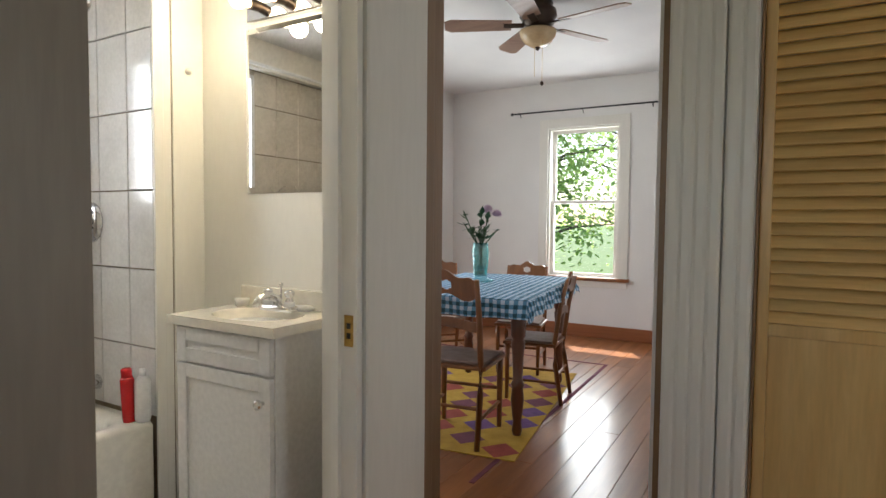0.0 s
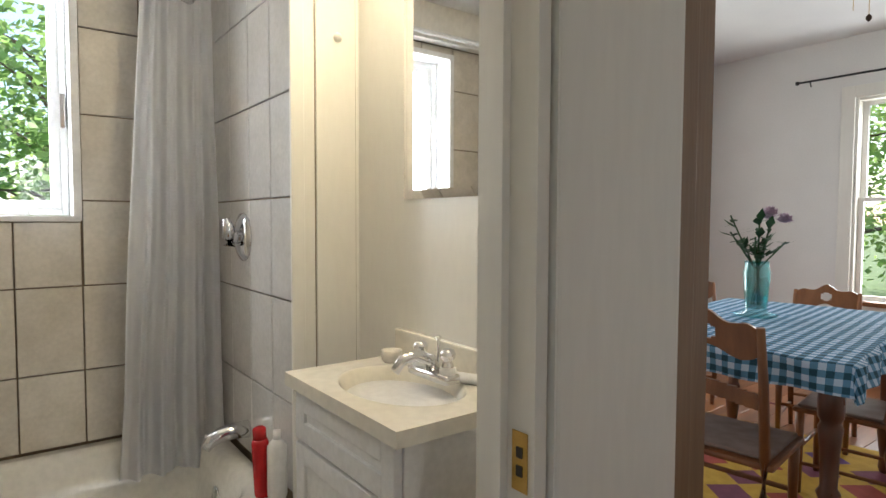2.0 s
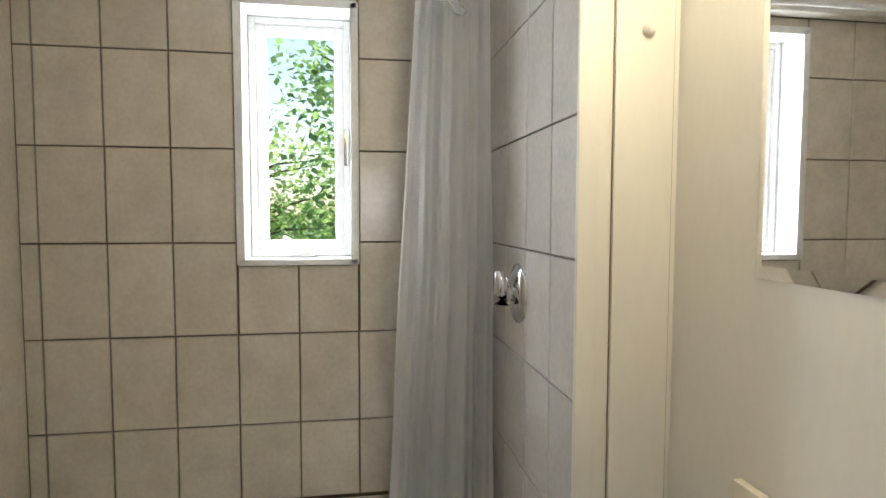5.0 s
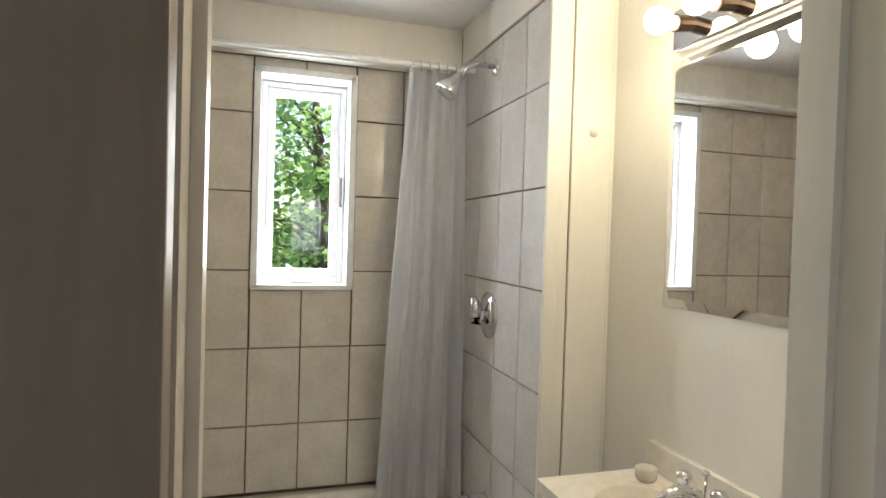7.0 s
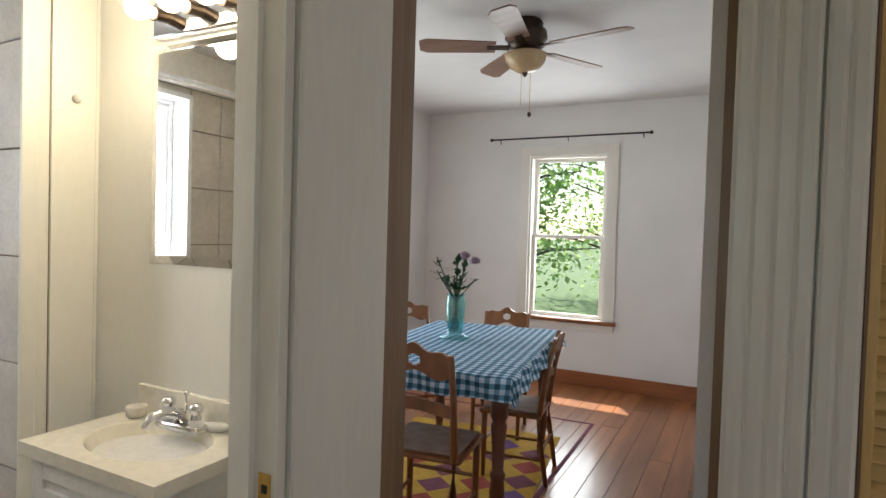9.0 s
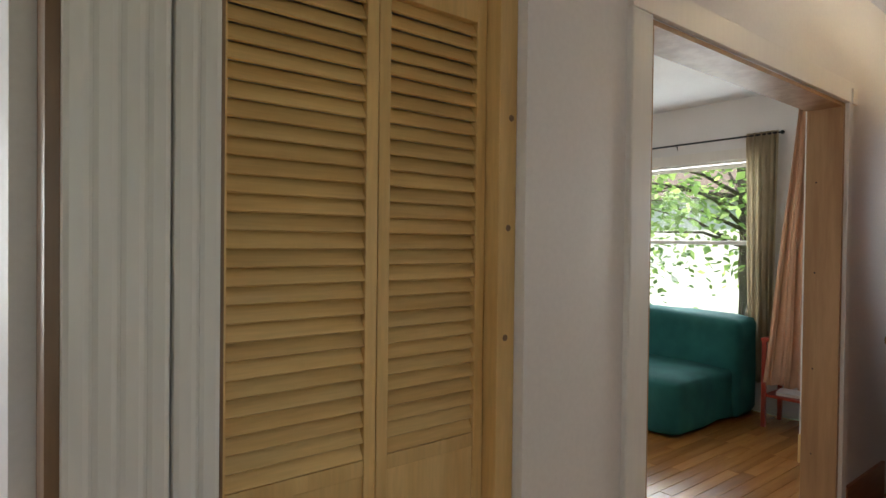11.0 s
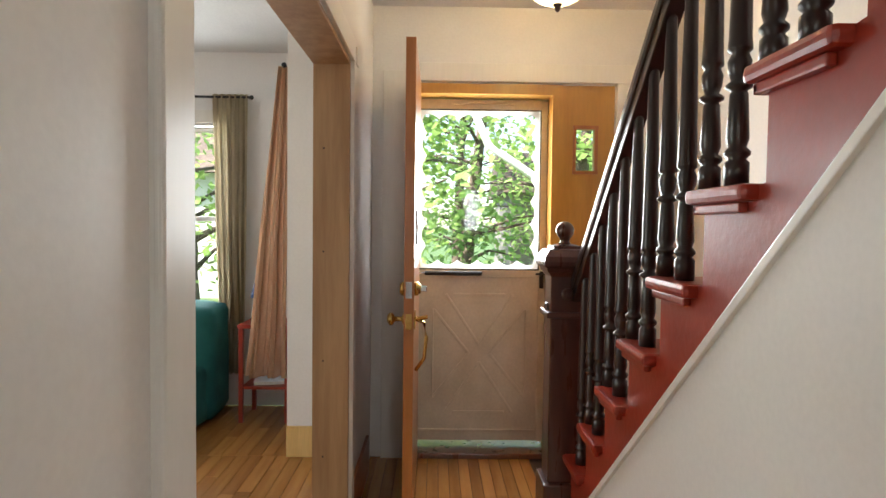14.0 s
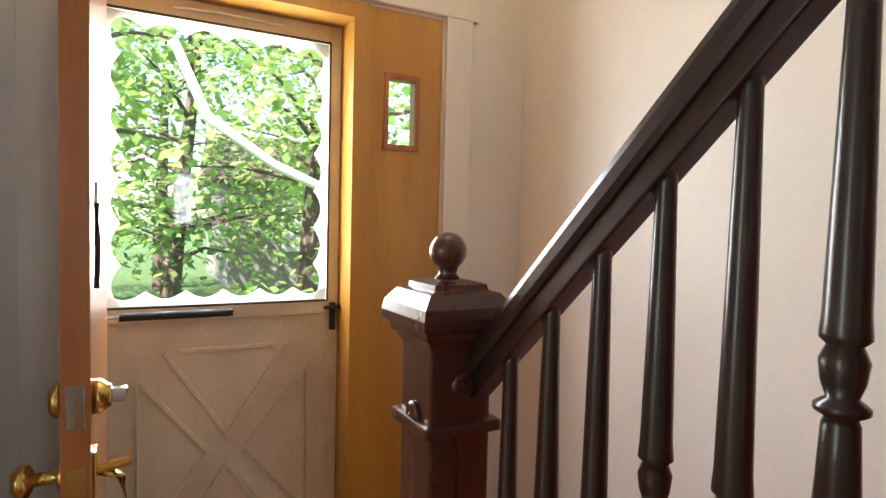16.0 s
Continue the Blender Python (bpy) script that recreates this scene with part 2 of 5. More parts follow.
M_SIDING = mat("grey_house_siding", (0.30, 0.27, 0.25), (0.24, 0.21, 0.19), 0.8, scale=5, stretch=(1, 1, 6), bump=0.1)
M_EXT = mat("white_clapboard", (0.75, 0.74, 0.70), (0.68, 0.67, 0.63), 0.7, scale=5, bump=0.1)
M_TOWEL = mat("soap_dish_glass", (0.7, 0.66, 0.6), (0.62, 0.58, 0.52), 0.2, scale=12, bump=0.05)


def leaf_mat(name, c0, c1):
    m = mat(name, c0, c1, 0.5, scale=1.3, fine=5, bump=0.0)
    nt = m.node_tree
    b = nt.nodes["Principled BSDF"]
    geo = nt.nodes.new("ShaderNodeNewGeometry")
    hsv = nt.nodes.new("ShaderNodeHueSaturation")
    mr = nt.nodes.new("ShaderNodeMapRange")
    mr.inputs[3].default_value, mr.inputs[4].default_value = 0.8, 1.7
    nt.links.new(geo.outputs["Random Per Island"], mr.inputs[0])
    nt.links.new(mr.outputs[0], hsv.inputs["Value"])
    nt.links.new(b.inputs["Base Color"].links[0].from_socket, hsv.inputs["Color"])
    nt.links.new(hsv.outputs[0], b.inputs["Base Color"])
    tl = nt.nodes.new("ShaderNodeBsdfTranslucent")
    nt.links.new(hsv.outputs[0], tl.inputs[0])
    mx = nt.nodes.new("ShaderNodeMixShader")
    mx.inputs[0].default_value = 0.55
    nt.links.new(b.outputs[0], mx.inputs[1])
    nt.links.new(tl.outputs[0], mx.inputs[2])
    nt.links.new(mx.outputs[0], nt.nodes["Material Output"].inputs[0])
    return m


M_LEAF = leaf_mat("maple_leaves", (0.24, 0.36, 0.10), (0.34, 0.46, 0.16))
M_LEAFD = leaf_mat("oak_leaves", (0.17, 0.29, 0.09), (0.26, 0.38, 0.14))


# ---- mesh helpers ----
def bm_new():
    return bmesh.new()


def add_box(bm, x0, y0, z0, x1, y1, z1, bevel=0.0, m=None):
    r = bmesh.ops.create_cube(bm, size=1.0)
    vs = r["verts"]
    for v in vs:
        v.co = Vector((x0 + (v.co.x + 0.5) * (x1 - x0), y0 + (v.co.y + 0.5) * (y1 - y0), z0 + (v.co.z + 0.5) * (z1 - z0)))
    if bevel:
        es = list({e for v in vs for e in v.link_edges})
        out = bmesh.ops.bevel(bm, geom=es, offset=bevel, segments=2, affect='EDGES', profile=0.6)
        vs = list({v for f in out["faces"] for v in f.verts} | {v for v in vs if v.is_valid})
    if m is not None:
        bmesh.ops.transform(bm, matrix=m, verts=[v for v in vs if v.is_valid])
    return vs


def box(x0, y0, z0, x1, y1, z1, bevel=0.0, m=None):
    bm = bm_new()
    add_box(bm, x0, y0, z0, x1, y1, z1, bevel, m)
    return bm


def add_lathe(bm, profile, segs=20, m=None, cap=True):
    """Turns (radius, height) pairs round the z axis."""
    rings = []
    for r, z in profile:
        rings.append([bm.verts.new((r * math.cos(2 * math.pi * i / segs), r * math.sin(2 * math.pi * i / segs), z)) for i in range(segs)])
    for a, b in zip(rings, rings[1:]):
        for i in range(segs):
            bm.faces.new((a[i], a[(i + 1) % segs], b[(i + 1) % segs], b[i]))
    if cap:
        bm.faces.new(list(reversed(rings[0])))
        bm.faces.new(rings[-1])
    vs = [v for ring in rings for v in ring]
    if m is not None:
        bmesh.ops.transform(bm, matrix=m, verts=vs)
    return vs


def lathe(profile, segs=20, m=None, cap=True):
    bm = bm_new()
    add_lathe(bm, profile, segs, m, cap)
    return bm


def add_tube(bm, pts, radius, segs=10):
    """A round tube along a line of points; radius may be a number or one a point."""
    pts = [Vector(p) for p in pts]
    rings = []
    for i, p in enumerate(pts):
        d = (pts[min(i + 1, len(pts) - 1)] - pts[max(i - 1, 0)]).normalized()
        q = d.to_track_quat('Z', 'Y')
        r = radius[i] if isinstance(radius, (list, tuple)) else radius
        rings.append([bm.verts.new(p + q @ Vector((r * math.cos(2 * math.pi * k / segs), r * math.sin(2 * math.pi * k / segs), 0))) for k in range(segs)])
    for a, b in zip(rings, rings[1:]):
        for k in range(segs):
            bm.faces.new((a[k], a[(k + 1) % segs], b[(k + 1) % segs], b[k]))
    bm.faces.new(list(reversed(rings[0])))
    bm.faces.new(rings[-1])


def tube(pts, radius, segs=10):
    bm = bm_new()
    add_tube(bm, pts, radius, segs)
    return bm


def prism(outline, depth, m=None):
    """A flat outline in x, z pushed along y from 0 to depth."""
    bm = bm_new()
    a = [bm.verts.new((x, 0, z)) for x, z in outline]
    b = [bm.verts.new((x, depth, z)) for x, z in outline]
    n = len(a)
    bm.faces.new(a)
    bm.faces.new(list(reversed(b)))
    for i in range(n):
        bm.faces.new((a[i], b[i], b[(i + 1) % n], a[(i + 1) % n]))
    bmesh.ops.recalc_face_normals(bm, faces=bm.faces)
    if m is not None:
        bmesh.ops.transform(bm, matrix=m, verts=bm.verts)
    return bm


def mesh_of(name, bm, material, smooth=False):
    me = bpy.data.meshes.new(name)
    bm.to_mesh(me)
    bm.free()
    if smooth:
        for p in me.polygons:
            p.use_smooth = True
    if material:
        me.materials.append(material)
    return me


def part(name, bm, material, parent=None, label="", smooth=False):
    ob = new(name, mesh_of(name, bm, material, smooth))
    ob.parent = parent
    if label:
        tagged(ob, label)
    return ob


def thing(name, place, label, category, group="", kind=""):
    ob = new(name)
    ob.empty_display_size = 0.1
    ob.matrix_basis = place if isinstance(place, Matrix) else Matrix.Translation(place)
    return tagged(ob, label, category, group, kind)


def fixed(name, bm, material, label, category, smooth=False):
    return tagged(part(name, bm, material, smooth=smooth), label, category, kind="structure")


def wall_bm(axis, at, thick, a0, a1, z0, z1, holes=()):
    """A wall with openings through it. axis 'x': it runs along x, its body between y = at and at + thick; holes are (a0, a1, z0, z1)."""
    bm = bm_new()
    cuts = sorted({a0, a1, *[h[0] for h in holes], *[h[1] for h in holes]})
    for p, q in zip(cuts, cuts[1:]):
        mid = (p + q) / 2
        spans, z = [], z0
        for h in sorted((h for h in holes if h[0] < mid < h[1]), key=lambda h: h[2]):
            if h[2] > z:
                spans.append((z, h[2]))
            z = h[3]
        if z < z1:
            spans.append((z, z1))
        for s0, s1 in spans:
            if axis == 'x':
                add_box(bm, p, min(at, at + thick), s0, q, max(at, at + thick), s1)
            else:
                add_box(bm, min(at, at + thick), p, s0, max(at, at + thick), q, s1)
    bmesh.ops.remove_doubles(bm, verts=bm.verts, dist=0.0005)
    return bm


# ---- the large structure ----
XW, YN, H = -0.84, 1.66, 2.52          # hall: west face, north face, ceiling
XF = 3.76                               # front wall, inner face
YS = 0.76                               # stair side of the hall
BX, BY, BT, BR = -2.63, 1.505, 1.303, -1.80  # bath: window wall, mirror wall, tiled end wall, return
BH, BS = 2.23, -0.14
DY, DE, DW, DH = 5.70, -0.14, -3.0, 2.55  # dining: window wall, east and west walls, ceiling
LX, LN, BAY = 4.68, 5.2, 2.13           # living: window wall, north wall, where the bay begins
BXE = XW - 0.11

fixed("wall_bath_east", wall_bm('y', BXE, 0.11, -2.0, YN, 0, H, [(0.46, 1.28, 0, 2.05)]), M_HALL, "off-white painted plaster wall with the bathroom doorway", "wall")
WB = fixed("wall_bath_west", wall_bm('y', BX - 0.20, 0.19, -0.3, 1.7, 0, H, [(0.495, 0.872, 1.175, 2.01)]), M_GROUT, "tiled bathroom outside wall with a tall narrow window opening", "wall")
fixed("wall_bath_north", wall_bm('x', BY, 0.12, BR, BXE, 0, H), M_PANEL, "cream painted bathroom wall behind the vanity", "wall")
WT = fixed("wall_bath_tub_end", wall_bm('x', BT + 0.01, 0.27, BX - 0.01, BR - 0.018, 0, H), M_GROUT, "tiled wall at the tap end of the tub", "wall")
fixed("wall_bath_return", box(BR - 0.018, BT, 0, BR, BY, H), M_PANEL, "cream painted board panelling beside the tub", "wall")
fixed("wall_bath_south", wall_bm('x', BS, -0.15, BX, BXE, 0, H), M_TILE, "tiled wall at the foot of the tub", "wall")
fixed("ceiling_bath", box(BX - 0.01, BS, BH, BXE, BY, BH + 0.1), M_CEIL, "white painted bathroom ceiling", "ceiling")
fixed("floor_bath", box(BX, BS, -0.05, BXE, BY, 0.0), M_TILEW, "pale vinyl bathroom floor", "floor")

NORTH = wall_bm('x', YN, 0.14, XW - 0.06, XF, 0, H, [(XW - 0.06, -0.085, 0, 2.06), (0.128, 0.832, 0, 2.10), (1.33, 2.904, 0, 1.975)])
fixed("wall_hall_north", NORTH, M_HALL, "white painted hall wall with doorway, closet and wide opening", "wall")
fixed("wall_front", wall_bm('y', XF, 0.2, -0.4, BAY, 0, 3.9, [(0.31, 1.47, 0, 2.10)]), M_HALL, "cream painted front wall with the entrance", "wall")
fixed("wall_bay_front", wall_bm('y', LX, 0.2, BAY - 0.1, LN + 0.16, 0, 2.62, [(2.80, 3.95, 0.66, 2.02)]), M_WALL, "white painted living room bay wall with a window", "wall")
fixed("wall_bay_side", box(XF + 0.2, BAY - 0.1, 0, LX, BAY, 2.62), M_WALL, "white painted short side wall of the bay", "wall")
fixed("wall_stair_south", box(0.5, -0.14, 0, XF, -0.06, 4.2), M_HALL, "white painted wall beside the stairs", "wall")
fixed("wall_lobby_east", box(0.50, -2.0, 0, 0.62, YS - 0.04, H), M_HALL, "white painted lobby wall beside the stairs", "wall")
# End wall out of view, with a hole added for the lobby fill lamp.
fixed("wall_lobby_south", wall_bm('x', -2.12, 0.12, BXE, 0.62, 0, H, [(-0.62, 0.30, 0.85, 2.05)]), M_HALL, "white painted lobby end wall with an opening added for fill light", "wall")
CB = bm_new()
add_box(CB, BXE, -2.0, H, 0.62, YN, H + 0.1)
add_box(CB, 0.62, YS + 0.08, H, XF, YN, H + 0.1)
add_box(CB, 2.4, -0.06, H, XF, YS + 0.08, H + 0.1)
fixed("ceiling_hall", CB, M_CEIL, "white painted hall ceiling", "ceiling")
fixed("ceiling_stairwell", box(0.3, -0.14, 4.2, 2.5, 0.9, 4.3), M_CEIL, "white painted stairwell ceiling", "ceiling")
fixed("wall_stairwell_north", box(0.62, YS, H + 0.1, 2.4, YS + 0.08, 4.2), M_HALL, "white painted upper stairwell wall", "wall")
fixed("wall_stairwell_west", box(0.3, -0.06, H + 0.1, 0.4, 0.9, 4.2), M_HALL, "white painted upper stairwell wall", "wall")
fixed("wall_stairwell_east", box(2.4, -0.06, H + 0.1, 2.5, 0.88, 4.2), M_HALL, "white painted upper stairwell wall", "wall")

fixed("wall_dining_north", wall_bm('x', DY, 0.16, DW - 0.14, DE + 0.1, 0, 2.7, [(-1.89, -1.165, 0.60, 2.09)]), M_WALL, "white painted dining room wall with a sash window", "wall")
fixed("wall_dining_east", box(DE, YN + 0.14, 0, DE + 0.1, DY, 2.7), M_WALL, "white painted dining room wall", "wall")
# The opening is made up, to let the west fill lamp in.
fixed("wall_dining_west", wall_bm('y', DW, -0.14, YN, DY, 0, 2.7, [(3.0, 4.0, 0.6, 2.05)]), M_WALL, "white painted dining room wall with an opening added for fill light", "wall")
fixed("wall_dining_south", wall_bm('x', YN, 0.14, DW - 0.14, XW - 0.061, 0, 2.7), M_WALL, "white painted dining room wall", "wall")
fixed("ceiling_dining", box(DW, YN + 0.14, DH, DE, DY, DH + 0.1), M_CEIL, "white painted dining room ceiling", "ceiling")
# Unseen hole added in this wall for the north fill lamp.
fixed("wall_living_north", wall_bm('x', LN, 0.16, DE + 0.1, LX, 0, 2.6, [(0.9, 2.3, 0.7, 2.1)]), M_WALL, "white painted living room wall", "wall")
fixed("ceiling_living", box(DE + 0.1, YN + 0.14, H, XF, LN, H + 0.1), M_CEIL, "white painted living room ceiling", "ceiling")
fixed("ceiling_bay", box(XF, BAY, H, LX, LN, H + 0.1), M_CEIL, "white painted bay ceiling", "ceiling")
# Unseen slab, overly deep, added to cut the dining floor's sunlight to a strip.
fixed("eave", box(DW - 0.6, DY + 0.16, 2.70, 0.4, DY + 1.42, 2.83), M_EXT, "unseen overhang added above the window to narrow the sun patch", "eave")


# ---- doors, casings and trim of the hall ----
def casing_bm(axis, at, out, a0, a1, z0, z1, flutes=4):
    """A fluted upright casing board standing proud of a wall by out."""
    bm = bm_new()
    w = (a1 - a0) / flutes
    for i in range(flutes):
        p, q = a0 + i * w, a0 + (i + 1) * w
        lo, hi = sorted((at, at + out))
        add = (p + w * 0.015, q - w * 0.015)
        if axis == 'x':
            add_box(bm, add[0], lo, z0, add[1], hi, z1, min(w * 0.3, abs(out) * 0.4))
        else:
            add_box(bm, lo, add[0], z0, hi, add[1], z1, min(w * 0.3, abs(out) * 0.4))
    if axis == 'x':
        add_box(bm, a0 + 0.002, min(at, at + out * 0.86), z0, a1 - 0.002, max(at, at + out * 0.86), z1)
    else:
        add_box(bm, min(at, at + out * 0.86), a0 + 0.002, z0, max(at, at + out * 0.86), a1 - 0.002, z1)
    return bm


fixed("trim_bath_door_right", casing_bm('y', XW, 0.018, 1.283, 1.606, 0, 2.16, 1), M_TRIM, "white painted moulded doorway casing", "casing")
fixed("trim_bath_door_left", casing_bm('y', XW, 0.018, 0.345, 0.455, 0, 2.16, 3), M_TRIM, "white painted moulded doorway casing", "casing")
BJ = bm_new()
add_box(BJ, BXE - 0.012, 1.255, 0, XW + 0.006, 1.279, 2.03)
add_box(BJ, BXE - 0.012, 0.461, 0, XW + 0.006, 0.480, 2.03)
add_box(BJ, BXE - 0.012, 0.461, 2.03, XW + 0.006, 1.279, 2.049)
add_box(BJ, BXE + 0.025, 1.240, 0, BXE + 0.060, 1.256, 2.02)
add_box(BJ, BXE + 0.025, 0.479, 0, BXE + 0.060, 0.493, 2.02)
fixed("trim_bath_jamb", BJ, M_TRIM, "cream painted door jamb with a stop", "jamb")
fixed("trim_bath_inner_casing", box(BXE - 0.016, 1.275, 0, BXE - 0.001, 1.36, 2.13, 0.003), M_TRIM, "white painted casing on the bathroom side", "casing")
fixed("trim_bath_door_head", box(XW + 0.001, 0.345, 2.052, XW + 0.017, 1.28, 2.16, 0.003), M_TRIM, "white painted doorway head casing", "casing")
fixed("trim_hall_corner", box(XW + 0.0005, 1.608, 0, XW + 0.012, YN - 0.001, H, 0.002), M_DARKJAMB, "brown stained wooden corner strip", "trim")

sp = thing("strike_plate", (-0.862, 1.2545, 0.826), "small brass strike plate on the bathroom door jamb", "strike plate")
part("plate", box(-0.016, -0.002, -0.045, 0.016, 0.0, 0.045, 0.0008), M_BRASS, sp)
part("hole", box(-0.006, -0.0035, -0.022, 0.006, -0.0021, -0.006), M_BLACK, sp, "dark latch hole")
part("hole", box(-0.006, -0.0035, 0.006, 0.006, -0.0021, 0.022), M_BLACK, sp, "dark latch hole")

bd = thing("door_1", (XW + 0.062, 0.484, 0.01), "taupe painted bathroom door folded back against the wall", "door", kind="structure")
part("leaf", box(0, -0.76, 0, 0.036, 0, 2.02, 0.003), M_TAUPE, bd)
part("knob", lathe([(0.012, 0), (0.012, 0.03), (0.028, 0.04), (0.03, 0.055), (0.02, 0.068), (0.004, 0.07)], 16, pose(0.036, -0.70, 0.92, 0, 90, 0)), M_BRASS, bd, "brass door knob", True)
for hz in (0.25, 1.75):
    part("hinge", tube([(0.04, 0.008, hz), (0.04, 0.008, hz + 0.09)], 0.006, 8), M_BRASS, bd, "brass butt hinge")

# dining doorway: brown wooden jambs and white fluted casing
DJ = bm_new()
add_box(DJ, XW - 0.059, YN + 0.001, 0, XW - 0.037, YN + 0.14, 2.04)
fixed("trim_dining_jamb_left", DJ, M_DARKJAMB, "brown stained wooden door jamb", "jamb")
fixed("trim_dining_jamb_right", box(-0.105, YN - 0.005, 0, -0.086, YN + 0.14, 2.04), M_DARKJAMB, "brown stained wooden door jamb", "jamb")
fixed("trim_dining_head", box(XW - 0.036, YN + 0.001, 2.04, -0.105, YN + 0.14, 2.058), M_DARKJAMB, "brown stained wooden door head", "jamb")
fixed("trim_dining_casing", casing_bm('x', YN, -0.022, -0.088, 0.052, 0, 2.2, 4), M_TRIM, "white painted fluted doorway casing", "casing")
fixed("trim_closet_casing", casing_bm('x', YN, -0.022, 0.054, 0.126, 0, 2.2, 2), M_TRIM, "white painted fluted closet casing", "casing")
fixed("trim_dining_top", box(XW + 0.014, YN - 0.02, 2.062, -0.09, YN - 0.001, 2.2, 0.004), M_TRIM, "white painted doorway head casing", "casing")
fixed("trim_closet_top", box(0.13, YN - 0.02, 2.10, 0.832, YN - 0.001, 2.2, 0.004), M_TRIM, "white painted closet head casing", "casing")

# closet with two louvred pine leaves
fixed("closet_back", wall_bm('x', YN + 0.7, 0.06, 0.05, 1.1, 0, H), M_WALL, "plain closet back wall", "wall")
fixed("closet_side_west", box(0.02, YN + 0.14, 0, 0.08, YN + 0.7, H), M_WALL, "plain closet side wall", "wall")
fixed("closet_side_east", box(1.1, YN + 0.14, 0, 1.16, YN + 0.76, H), M_WALL, "plain closet side wall", "wall")
fixed("trim_closet_post_left", box(0.129, YN - 0.004, 0, 0.135, YN + 0.139, 2.099, 0.002), M_DARKJAMB, "brown stained closet jamb", "jamb")
cpost = fixed("trim_closet_post_right", box(0.774, YN + 0.03, 0, 0.831, YN + 0.139, 2.099, 0.003), M_PINE, "knotty varnished pine closet post", "post")
for kx, kz in ((0.806, 1.36), (0.80, 1.10), (0.812, 1.62), (0.80, 0.55)):
    kn = part("knot", lathe([(0.008, 0), (0.0075, 0.001), (0.003, 0.0014)], 12, pose(kx, YN + 0.0298, kz, 90, 0, 0)), M_DARKJAMB, cpost, "dark pine knot")


def louvre_leaf(x0, x1, handle):
    w = x1 - x0
    ob = thing("louvred_closet_door", (x0, YN + 0.075, 0.012), "varnished pine louvred bifold closet door, shut", "closet door", "closet doors")
    st = 0.028
    for a in (0, w - st):
        part("stile", box(a, 0, 0, a + st, 0.028, 2.07, 0.003), M_PINE, ob)
    part("top_rail", box(st, 0.001, 1.83, w - st, 0.027, 2.07, 0.002), M_PINE, ob)
    part("bottom_panel", box(st, 0.004, 0.09, w - st, 0.024, 0.83, 0.004), M_PINE, ob, "plain pine lower panel")
    part("mid_rail", box(st, 0.001, 0.83, w - st, 0.027, 0.862, 0.002), M_PINE, ob)
    part("bottom_rail", box(st, 0.001, 0, w - st, 0.027, 0.09, 0.002), M_PINE, ob)
    n = 29
    slat = mesh_of("slat", box(st, -0.003, -0.0195, w - st, 0.003, 0.0195, 0.0015, pose(0, 0.014, 0, -30, 0, 0)), M_SLAT)
    for i in range(n):
        s = new("slat", slat)
        s.parent = ob
        s.location = (0, 0, 0.88 + i * (0.935 / (n - 1)))
    return ob


louvre_leaf(0.136, 0.472, 1)
louvre_leaf(0.474, 0.772, 0)

# opening to the living room
LJ = bm_new()
add_box(LJ, 2.880, YN - 0.004, 0, 2.903, YN + 0.144, 1.958)
PJ = fixed("trim_living_jamb_right", LJ, M_JAMB, "raw varnished pine opening jamb with nail holes", "jamb")
for nz in (0.35, 0.75, 1.2, 1.62):
    part("nail_hole", lathe([(0.004, 0), (0.003, 0.001)], 8, pose(2.8798, YN + 0.1, nz, 0, -90, 0)), M_BLACK, PJ)
fixed("trim_living_jamb_left", box(1.331, YN - 0.004, 0, 1.352, YN + 0.144, 1.958), M_JAMB, "raw varnished pine opening jamb", "jamb")
fixed("trim_living_head", box(1.331, YN - 0.004, 1.958, 2.903, YN + 0.144, 1.974), M_JAMB, "raw varnished pine opening head", "jamb")
fixed("trim_living_casing_right", box(2.905, YN - 0.02, 0, 2.965, YN - 0.001, 1.978, 0.003), M_TRIM, "white painted opening casing", "casing")
fixed("trim_living_casing_left", casing_bm('x', YN, -0.018, 1.225, 1.329, 0, 1.978, 1), M_TRIM, "white painted opening casing", "casing")
fixed("trim_living_casing_top", box(1.225, YN - 0.02, 1.979, 2.965, YN - 0.001, 2.07, 0.003), M_TRIM, "white painted opening head casing", "casing")
fixed("trim_living_corner_block", box(2.925, YN - 0.028, 1.973, 2.99, YN - 0.0005, 2.043, 0.004), M_TRIM, "white painted corner block", "trim")
fixed("baseboard_hall", box(2.99, YN - 0.018, 0, 3.55, YN - 0.001, 0.2, 0.004), M_BASE, "brown stained baseboard", "baseboard")
fixed("baseboard_living", box(XF - 0.02, 1.81, 0, XF - 0.001, BAY, 0.175, 0.004), M_PINE, "light varnished baseboard", "baseboard")
dst = thing("door_stop", (3.02, YN - 0.016, 0.05), "small spring door stop on the baseboard", "door stop")
part("spring", tube([(0, 0, 0), (0, -0.07, 0)], 0.006, 8), M_CHROME, dst)
part("tip", tube([(0, -0.07, 0), (0, -0.085, 0)], 0.009, 8), M_WHITEPL, dst, "white rubber tip")

# ---- front entrance ----
FD = 0.70                                # storm door's latch side; it runs to 1.50
EF = bm_new()
add_box(EF, XF - 0.012, 1.442, 0.0, XF + 0.18, 1.469, 2.10)
add_box(EF, XF - 0.012, 0.600, 0.0, XF + 0.18, 0.660, 2.10)
add_box(EF, XF - 0.012, 0.660, 2.045, XF + 0.18, 1.442, 2.10)
fixed("door_frame_front", EF, M_SIDE, "varnished amber wooden entrance frame", "door frame")
fixed("trim_front_casing_left", box(XF - 0.022, 1.471, 0, XF - 0.001, 1.60, 2.165, 0.003), M_TRIM, "white painted entrance casing", "casing")
